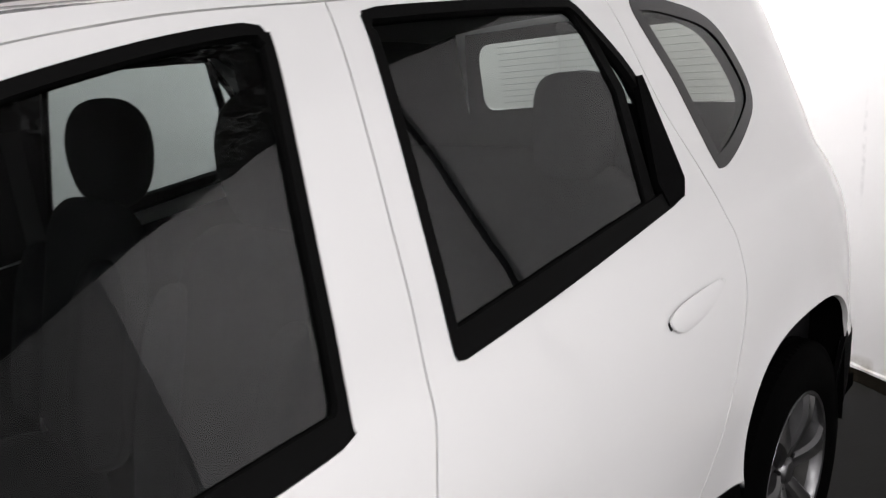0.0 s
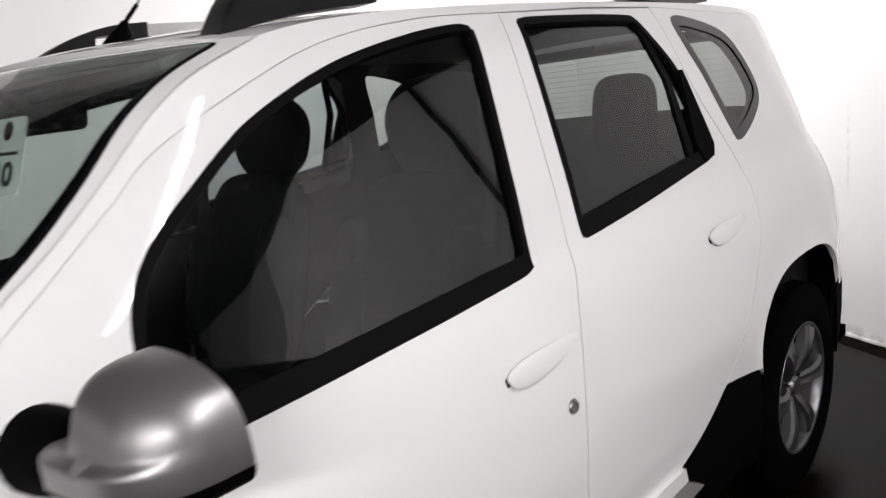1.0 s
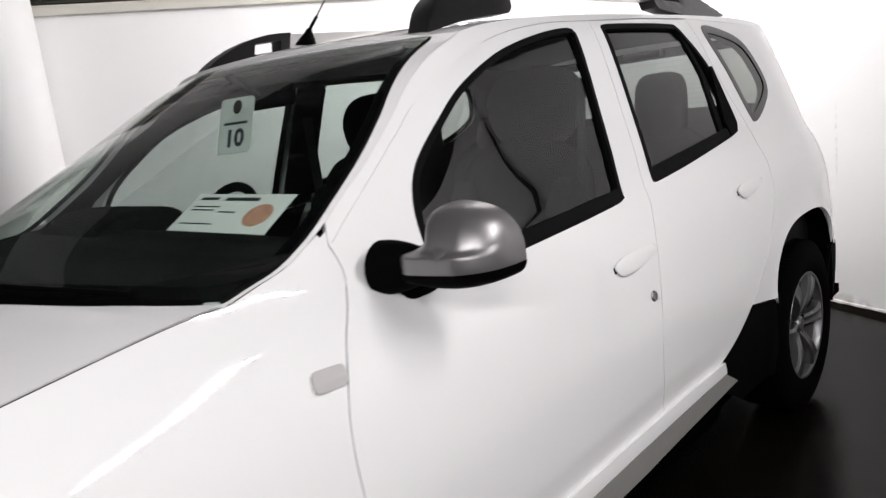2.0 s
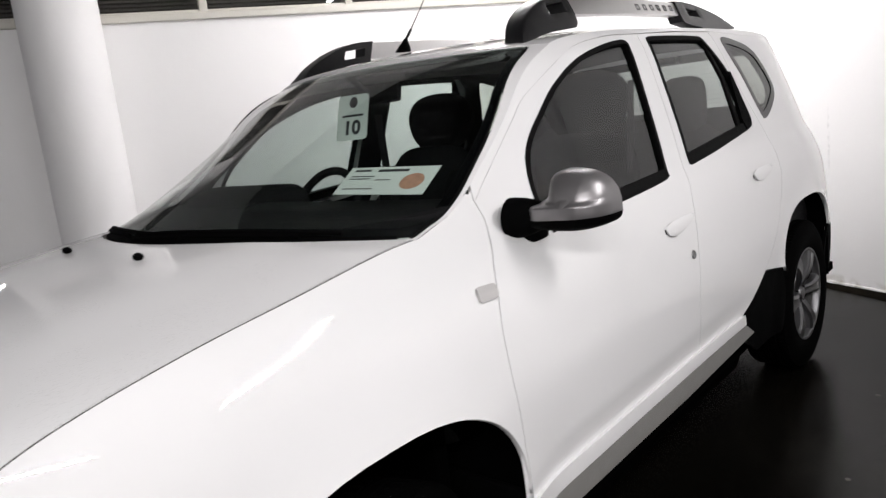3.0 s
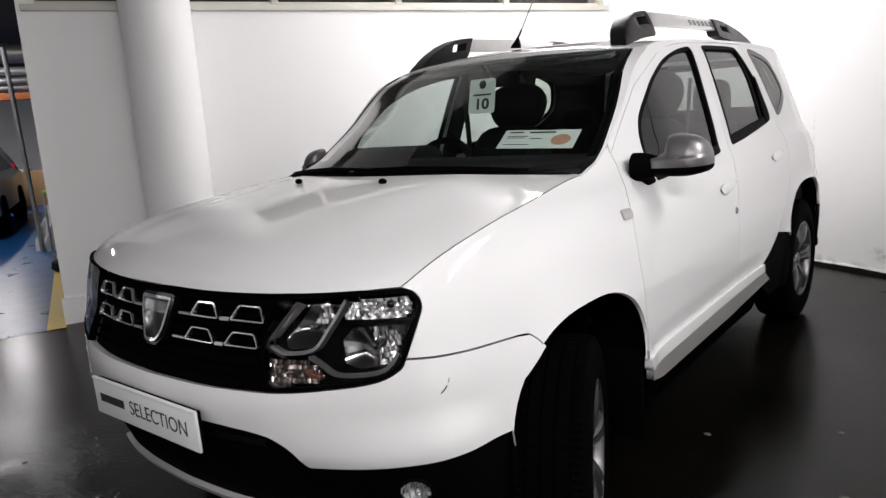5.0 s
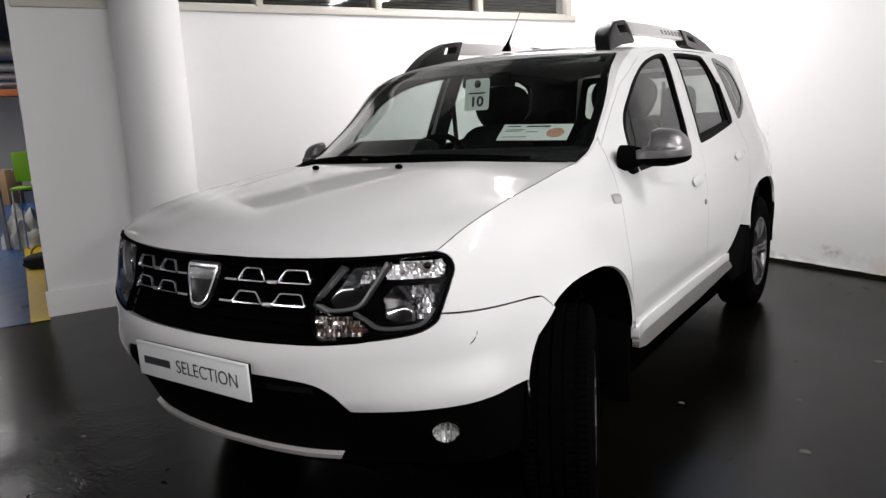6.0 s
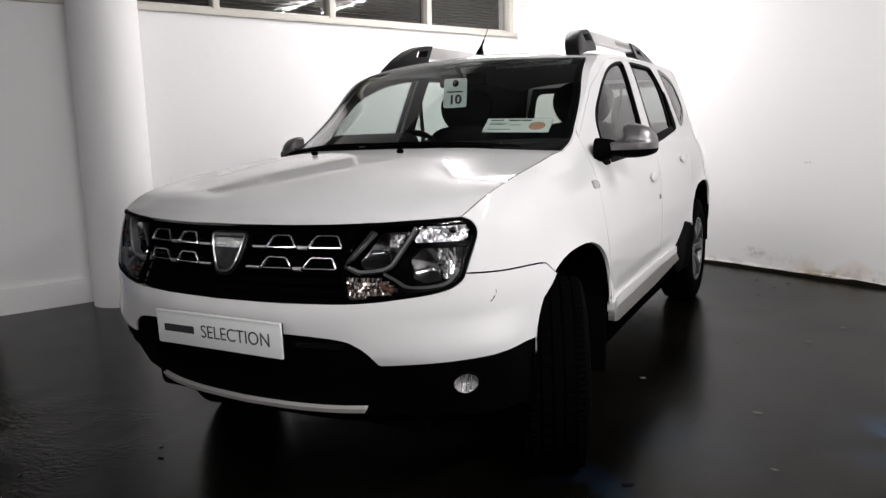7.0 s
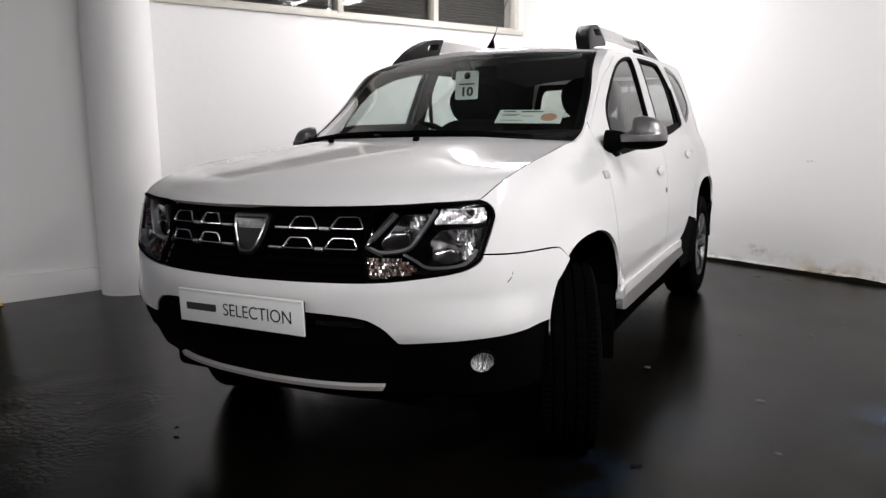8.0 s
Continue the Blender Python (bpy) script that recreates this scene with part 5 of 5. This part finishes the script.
# ---- mirrors, rails, handles, aerial ----
for w in (1, -1):
    mx = Vector((w, 1, 1))
    # door mirror
    mirror_arm = new("door_mirror")
    mirror_arm.parent = car
    mirror_arm["label"] = "metallic grey door mirror on a black stalk"
    outline = flow([(.814, 1.086), (.811, 1.110), (.814, 1.139), (.840, 1.146), (.858, 1.160), (.863, 1.184), (.866, 1.204), (.876, 1.212), (.900, 1.214), (.942, 1.206), (.974, 1.188), (.993, 1.160), (.999, 1.125), (.994, 1.096), (.968, 1.081), (.92, 1.073), (.86, 1.076)], .008, closed=True)

    def shell(scale, cut, upper, name, material):
        """Hollow rounded housing, cut level; its open back holds the glass, and a step runs along its lower third."""
        bm, rows = bmesh.new(), []
        cx, cz = .915, 1.132
        for a in np.linspace(0, math.pi / 2, 26):
            k, t = scale * max(.01, math.cos(a)) ** .58, math.sin(a) ** .62
            ring = []
            for x, z in outline:
                px, pz = cx + (x - cx) * k, cz + (z - cz) * k
                deep = .112 - .012 * ease(1.137, 1.144, pz) - .30 * max(0.0, pz - 1.142) - .25 * max(0.0, px - .945)
                ring.append((px, .690 + .22 * (px - .9) - deep * t, pz))
            rows.append(ring)
        n = len(outline)
        verts = [[bm.verts.new(Vector(p) * mx) for p in r] for r in rows]
        for a, b in zip(verts, verts[1:]):
            for j in range(n):
                bm.faces.new((a[j], a[(j + 1) % n], b[(j + 1) % n], b[j]))
        bm.faces.new(verts[-1])
        bmesh.ops.bisect_plane(bm, geom=bm.verts[:] + bm.edges[:] + bm.faces[:], plane_co=(0, 0, cut), plane_no=(0, 0, -1 if upper else 1), clear_outer=True)
        return part(name, bm, material, mirror_arm, flat_angle=70)

    shell(1.0, 1.107, True, "cap", MIRROR_CAP)
    shell(1.01, 1.109, False, "lower_shell", BLACK_PLASTIC)
    bm = bmesh.new()
    plate_bm(bm, shrink(outline, .008), [], .03, lambda a, b, t: Vector((a, .682 + .22 * (a - .9) + t, b)) * mx, .004)
    part("mirror_glass", bm, CHROME, mirror_arm)
    bm = bmesh.new()
    rows = []
    for t in np.linspace(0, 1, 8):
        x = .765 + .085 * t
        c = Vector((x, .600 + .02 * t, 1.110 + .004 * t))
        ry, rz = .044 - .012 * t, .050 - .022 * t ** 2
        rows.append([bm.verts.new((c + Vector((0, ry * math.cos(a), rz * math.sin(a)))) * mx) for a in np.linspace(0, 2 * math.pi, 20, endpoint=False)])
    for a, b in zip(rows, rows[1:]):
        for j in range(20):
            bm.faces.new((a[j], a[(j + 1) % 20], b[(j + 1) % 20], b[j]))
    bm.faces.new(rows[-1]); bm.faces.new(rows[0])
    part("stalk", bm, BLACK_PLASTIC, mirror_arm)
    panel("mirror_foot", skin, flank(rounded([(.62, 1.043), (.70, 1.047), (.70, 1.09), (.69, 1.13), (.64, 1.13), (.60, 1.09)], .03)), BLACK_PLASTIC, mirror_arm, step=.03, depth=.01, lift=.004, mirror=w < 0)
    # roof rail
    rail = new("roof_rail")
    rail.parent = car
    rail["label"] = "silver roof rail with black end feet"

    def rail_place(a, b, t):
        return Vector((.548 - .45 * (b - 1.58) - .052 + t - .02 * ease(2.2, 2.85, a), a - .03, b)) * mx

    bm = bmesh.new()
    plate_bm(bm, flow([(1.035, 1.538), (1.10, 1.608), (1.20, 1.662), (1.30, 1.690), (1.405, 1.698)], .02) + [(1.41, 1.615)] + flow([(1.385, 1.588), (1.2, 1.57), (1.035, 1.538)], .03)[:-1], [rounded([(1.262, 1.630), (1.372, 1.640), (1.368, 1.674), (1.262, 1.664)], .006)], .04, lambda a, b, t: rail_place(a, b, t * 1.2 - .012), .055, bevel=.008)
    part("front_foot", bm, RAIL_BLACK, rail, "black plastic rail foot")
    bm = bmesh.new()
    plate_bm(bm, [(1.40, 1.632), (1.8, 1.640), (2.24, 1.635), (2.255, 1.690), (1.8, 1.699), (1.40, 1.694)], [], .08, rail_place, .05, bevel=.008)
    part("bar", bm, RAIL_SILVER, rail, "satin silver rail bar")
    bm = bmesh.new()
    plate_bm(bm, flow([(2.235, 1.697), (2.4, 1.690), (2.6, 1.660), (2.75, 1.620), (2.84, 1.580)], .03) + [(2.6, 1.572), (2.36, 1.585), (2.225, 1.608)], [rounded([(2.33, 1.635), (2.45, 1.63), (2.44, 1.66), (2.33, 1.665)], .006)], .04, rail_place, .055, bevel=.008)
    part("rear_foot", bm, RAIL_BLACK, rail, "black plastic rail foot")
    for k in range(6):
        y = 1.88 + .058 * k
        bm = bmesh.new()
        plate_bm(bm, [(y, 1.654), (y + .026, 1.654), (y + .026, 1.678), (y, 1.678)], [[(y + .006, 1.660), (y + .020, 1.660), (y + .020, 1.672), (y + .006, 1.672)]], .05, lambda a, b, t: rail_place(a, b, .0505 + t), .0012)
        part("rail_mark", bm, mat("grey_mark", (.10, .10, .10), .5), rail)
    # handles, lock
    for i, (door, y0, z0) in enumerate(((front_door, 1.247, .940), (rear_door, 2.045, .985))):
        d = door[0 if w > 0 else 1]
        oval = flow([(y0, z0 + .008), (y0 + .010, z0 - .014), (y0 + .05, z0 - .024), (y0 + .12, z0 - .016), (y0 + .20, z0 + .004), (y0 + .224, z0 + .012), (y0 + .19, z0 + .019), (y0 + .11, z0 + .022), (y0 + .04, z0 + .020)], .012, closed=True)
        mid = (at_y(y0 + .10), z0)

        def bulge(s, z, mid=mid):
            q = min(1.0, math.hypot((s - mid[0]) / .125, (z - mid[1]) / .034))
            return on_skin(s, z, .002 + .010 * math.sqrt(max(0, 1 - q * q)))
        handle = panel("handle", bulge, flank(oval), PAINT, d, step=.012, depth=.005, mirror=w < 0, label="white door handle")
        panel("handle_gap", skin, flank(rounded([(y0 - .003, z0 + .004), (y0 - .001, z0 - .010), (y0 + .006, z0 - .010), (y0 + .004, z0 + .006)], .002)), TRIM_GREY, d, step=.01, depth=.001, lift=.001, mirror=w < 0)
    p = on_skin(at_y(1.405), .832, .001) * mx
    bm = bmesh.new()
    lathe(bm, [(0, .002), (.007, .002), (.0075, .004), (.012, .004), (.0145, .0)], look(p, p - Vector((w, 0, .1))), 24)
    part("lock", bm, mat("steel_lock", (.25, .25, .25), .35, metal=.8), front_door[0 if w > 0 else 1], "round steel door lock")
# aerial
aerial = new("aerial")
aerial.parent = car
bm = bmesh.new()
rows = []
for t, r, l in ((0, .018, .045), (.35, .014, .034), (.7, .009, .018), (1, .006, .010)):
    c = Vector((0, 1.10 + .022 * t, 1.598 + .045 * t))
    rows.append([bm.verts.new(c + Vector((r * math.cos(a), l * math.sin(a) * .8, 0))) for a in np.linspace(0, 2 * math.pi, 16, endpoint=False)])
for a, b in zip(rows, rows[1:]):
    for j in range(16):
        bm.faces.new((a[j], a[(j + 1) % 16], b[(j + 1) % 16], b[j]))
bm.faces.new(rows[-1])
part("aerial_base", bm, BLACK_PLASTIC, aerial)
bm = bmesh.new()
tube(bm, [(0, 1.118, 1.635), (0, 1.155, 1.675)], .005, 8)
part("sleeve", bm, BLACK_PLASTIC, aerial)
bm = bmesh.new()
tube(bm, [(0, 1.15, 1.67), (0, 1.28, 1.82), (0, 1.40, 1.955)], .0024, 6)
part("whip", bm, LOUVRE, aerial)

# ---- cabin ----
DOOR_CARD = flank([(.45, .52), (1.44, .52), (1.49, .95), (1.53, 1.09), (.60, 1.055), (.50, 1.0)])
both("door_card", DOOR_CARD, TRIM_GREY, lift=-.07, depth=0, step=.06)
both("door_card", flank([(1.46, .52), (1.82, .52), (2.17, .73), (2.36, 1.0), (2.33, 1.13), (1.60, 1.085), (1.5, .95)]), TRIM_GREY, lift=-.07, depth=0, step=.06)
both("pillar_trim", flank([p for p in A_LINE if p[0] > .42]) + flank(ROOF_LINE[1:]) + flank([(2.30, 1.54), (1.59, 1.535), (1.35, 1.53), (1.1, 1.485), (.87, 1.375), (.68, 1.235), (.56, 1.08), (.44, 1.12)]), TRIM_GREY, lift=-.035, depth=0, step=.05)
both("pillar_trim", flank([(1.44, 1.06), (1.585, 1.08), (1.63, 1.545), (1.50, 1.545)]), TRIM_GREY, lift=-.03, depth=0, step=.05)
both("pillar_trim", flank([(2.25, 1.10), (3.32, 1.10), (3.32, 1.2), (3.30, 1.52), (2.1, 1.545), (2.18, 1.49), (2.26, 1.2)]), TRIM_GREY, holes=[shrink(flank(QUARTER_WIN), .02)], lift=-.03, depth=0, step=.05)
both("boot_trim", flank([(2.1, .50), (3.32, .50), (3.32, 1.17), (2.2, 1.17)]), TRIM_GREY, lift=-.09, depth=0, step=.07)
panel("tailgate_trim", tail, [(-.78, .66), (.78, .66), (.78, 1.2), (.76, 1.52), (-.76, 1.52), (-.78, 1.2)], TRIM_GREY, tailgate, holes=[shrink(TG_GLASS, .015)], step=.06, depth=0, lift=-.035)
panel("headliner", roof, [(-.56, .03), (.56, .03), (.56, 2.05), (-.56, 2.05)], HEADLINER, car, step=.08, depth=0, lift=-.045)
box("cabin_floor", (-.80, .80, .35, 3.3, .30, .34), DARK, car, bevel=0)
box("bulkhead", (-.70, .70, .30, .34, .30, 1.10), DARK, car, bevel=0)
box("engine_block", (-.60, .60, -.60, .30, .30, .90), DARK, car, bevel=.03)


def cushion(name, dims, m, parent, bevel, material=FABRIC, label=""):
    """Stuffed block: a rounded superellipsoid with a slightly uneven face."""
    x0, x1, y0, y1, z0, z1 = dims
    bm = bmesh.new()
    bmesh.ops.create_uvsphere(bm, u_segments=32, v_segments=20, radius=1)
    for v in bm.verts:
        q = v.co.copy()
        k = (abs(q.x) ** 4 + abs(q.y) ** 3.2 + abs(q.z) ** 4) ** -.25 if name != "headrest" else (abs(q.x) ** 2.8 + abs(q.y) ** 2.6 + abs(q.z) ** 2.6) ** -(1 / 2.7)
        q = q * k
        if name == "headrest":
            q.x *= .84 + .16 * ease(-.9, .3, q.z)
        q = q + Vector((0, .03 * noise.noise(q * 2.5 + Vector((x0, z1, 0))), 0))
        v.co = m @ Vector(((x0 + x1) / 2 + q.x * (x1 - x0) / 2, (y0 + y1) / 2 + q.y * (y1 - y0) / 2, (z0 + z1) / 2 + q.z * (z1 - z0) / 2))
    return part(name, bm, material, parent, label, flat_angle=80)


for x in (-.37, .37):
    seat = new("front_seat")
    seat.parent = car
    seat["label"] = "dark cloth front seat with headrest"
    cushion("seat_cushion", (-.25, .25, -.50, .02, -.08, .08), pose(x, 1.42, .62, 6), seat, .06)
    cushion("backrest", (-.245, .245, -.06, .07, 0, .62), pose(x, 1.42, .64, -17), seat, .06)
    for q in (-.19, .19):
        cushion("side_bolster", (q - .055, q + .055, -.10, .03, .05, .50), pose(x, 1.42, .64, -17), seat, .045)
    cushion("headrest", (-.178, .178, -.065, .065, -.03, .225), pose(x, 1.645, 1.232, -8), seat, .054)
    for q in (-.06, .06):
        bm = bmesh.new()
        tube(bm, [(x + q, 1.60, 1.20), (x + q, 1.62, 1.30)], .007)
        part("headrest_post", bm, TRIM_GREY, seat)
bench = new("rear_bench")
bench.parent = car
cushion("seat_cushion", (-.64, .64, -.48, .02, -.08, .08), pose(0, 2.30, .66, 6), bench, .06)
cushion("backrest", (-.64, .64, -.07, .07, 0, .55), pose(0, 2.28, .68, -14), bench, .06)
for x, z in ((-.39, 1.12), (.43, 1.215)):
    cushion("head_restraint", (-.098, .098, -.055, .055, -.09, .175), pose(x, 2.395, z, -6), bench, .05)
box("brake_light", (-.10, .10, 3.10, 3.17, 1.468, 1.505), TRIM_GREY, tailgate, bevel=.012, label="high brake light over the rear glass")
# belts
for w in (1, -1):
    bm = bmesh.new()
    a, b = on_skin(at_y(1.53), 1.42, -.06) * Vector((w, 1, 1)), Vector((w * .58, 1.50, .68))
    for k in range(10):
        p, q = a.lerp(b, k / 10), a.lerp(b, (k + 1) / 10)
        bm.faces.new([bm.verts.new(v) for v in (p + Vector((0, -.023, 0)), p + Vector((0, .023, 0)), q + Vector((0, .023, 0)), q + Vector((0, -.023, 0)))])
    part("seat_belt", bm, BELT, car)
# dashboard: an extruded section
bm = bmesh.new()
plate_bm(bm, flow([(.14, 1.135), (.32, 1.155), (.52, 1.168), (.62, 1.150), (.70, 1.085), (.74, .98), (.72, .80), (.60, .62)], .03) + [(.34, .60), (.34, 1.0)], [], .08, lambda a, b, t: Vector(((t - .70) * min(1.0, .50 + 1.9 * max(0.0, a - .14)), a, b)), 1.40, bevel=.01)
dash = part("dashboard", bm, TRIM_GREY, car, "dark plastic dashboard")
bm = bmesh.new()
plate_bm(bm, flow([(.45, 1.15), (.52, 1.20), (.62, 1.215), (.72, 1.19), (.74, 1.10)], .03) + [(.6, 1.08)], [], .06, lambda a, b, t: Vector((t - .56, a, b)), .40, bevel=.03)
part("instrument_hood", bm, TRIM_GREY, dash)
bm = bmesh.new()
M = pose(-.37, .93, 1.045, 62)
tube(bm, [M @ Vector((.185 * math.cos(a), .185 * math.sin(a), 0)) for a in np.linspace(0, 2 * math.pi, 40, endpoint=False)], .016, closed=True)
wheel_rim = part("steering_wheel", bm, TRIM_GREY, car, "black steering wheel")
for a in (0, 180, 270):
    bm = bmesh.new()
    add_box(bm, .03, .18, -.022, .022, -.012, .004, m=M @ pose(0, 0, 0, 0, 0, a), bevel=.006)
    part("spoke", bm, TRIM_GREY, wheel_rim)
bm = bmesh.new()
lathe(bm, [(0, .02), (.05, .016), (.07, 0), (.06, -.03), (.03, -.16)], M, 28)
part("boss", bm, TRIM_GREY, wheel_rim)
inside_mirror = box("interior_mirror", (-.12, .12, -.015, .015, -.032, .032), BLACK_PLASTIC, car, m=pose(-.02, .935, 1.462, -15, 0, 12), bevel=.012, label="black interior mirror")
bm = bmesh.new()
tube(bm, [(-.02, .93, 1.465), (-.01, .87, 1.505), (0, .83, 1.525)], .010)
part("mirror_stem", bm, BLACK_PLASTIC, inside_mirror)
for x in (-.36, .36):
    box("sun_visor", (x - .19, x + .19, -.07, .07, -.008, .008), HEADLINER, car, m=pose(x, .98, 1.520, 14) @ pose(-x, 0, 0), bevel=.007)

# card on the dashboard and tag on the mirror
card = thing("paper_card", "white printed card with a round orange picture on the dashboard", "card")
c0, ex, ez = Vector((.314, .437, 1.204)), Vector((.288, .038, -.011)), Vector((-.016, .092, .056))
CM = Matrix(((*ex.normalized(),), (*ex.normalized().cross(ez.normalized()).cross(ex.normalized()).normalized(),), (*ex.cross(ez).normalized(),))).transposed().to_4x4()
CM.translation = c0
box("sheet", (0, .290, 0, .110, -.0008, .0008), WHITE_CARD, card, m=CM, bevel=0)
PEACH = mat("orange_print", (.52, .27, .19), .6, noise_scale=60, noise_amount=.5)
bm = bmesh.new()
lathe(bm, [(0, .0016), (.031, .0016), (.031, .0009)], CM @ pose(.232, .050, 0) @ Matrix.Diagonal((1.15, 1, 1, 1)), 28)
part("round_print", bm, PEACH, card)
for x0, x1, y0, y1 in ((.02, .075, .092, .099), (.10, .20, .090, .099), (.02, .10, .070, .073), (.02, .09, .060, .063), (.11, .16, .055, .058), (.02, .12, .020, .023)):
    box("print_bar", (x0, x1, y0, y1, .0008, .0016), INK, card, m=CM, bevel=0)
tag = thing("hang_tag", "white numbered tag hanging from the interior mirror", "tag")
TM = pose(-.016, .838, 1.397, 67, 0, 17)
bm = bmesh.new()
plate_bm(bm, rounded([(-.058, -.078), (.058, -.078), (.058, .078), (-.058, .078)], .014), [flow([(.016 * math.cos(a), .052 + .020 * math.sin(a)) for a in np.linspace(0, 2 * math.pi, 12, endpoint=False)], .006, closed=True)], .03, lambda a, b, t: TM @ Vector((a, b, t)), .0012)
part("tag_sheet", bm, mat("translucent_white_plastic", (.62, .66, .64), .4), tag)
font = bpy.data.curves.new("numerals", "FONT")
font.body, font.size, font.align_x, font.extrude, font.offset = "10", .066, "CENTER", .0004, .0022
tmp = new("numerals_source", font)
me = bpy.data.meshes.new_from_object(tmp.evaluated_get(bpy.context.evaluated_depsgraph_get()))
bpy.data.objects.remove(tmp)
me.transform(TM @ pose(0, -.058, .0022))
link("numerals", me, INK, tag)
box("print_bar", (-.04, .04, .002, .009, .0012, .0022), INK, tag, m=TM, bevel=0)
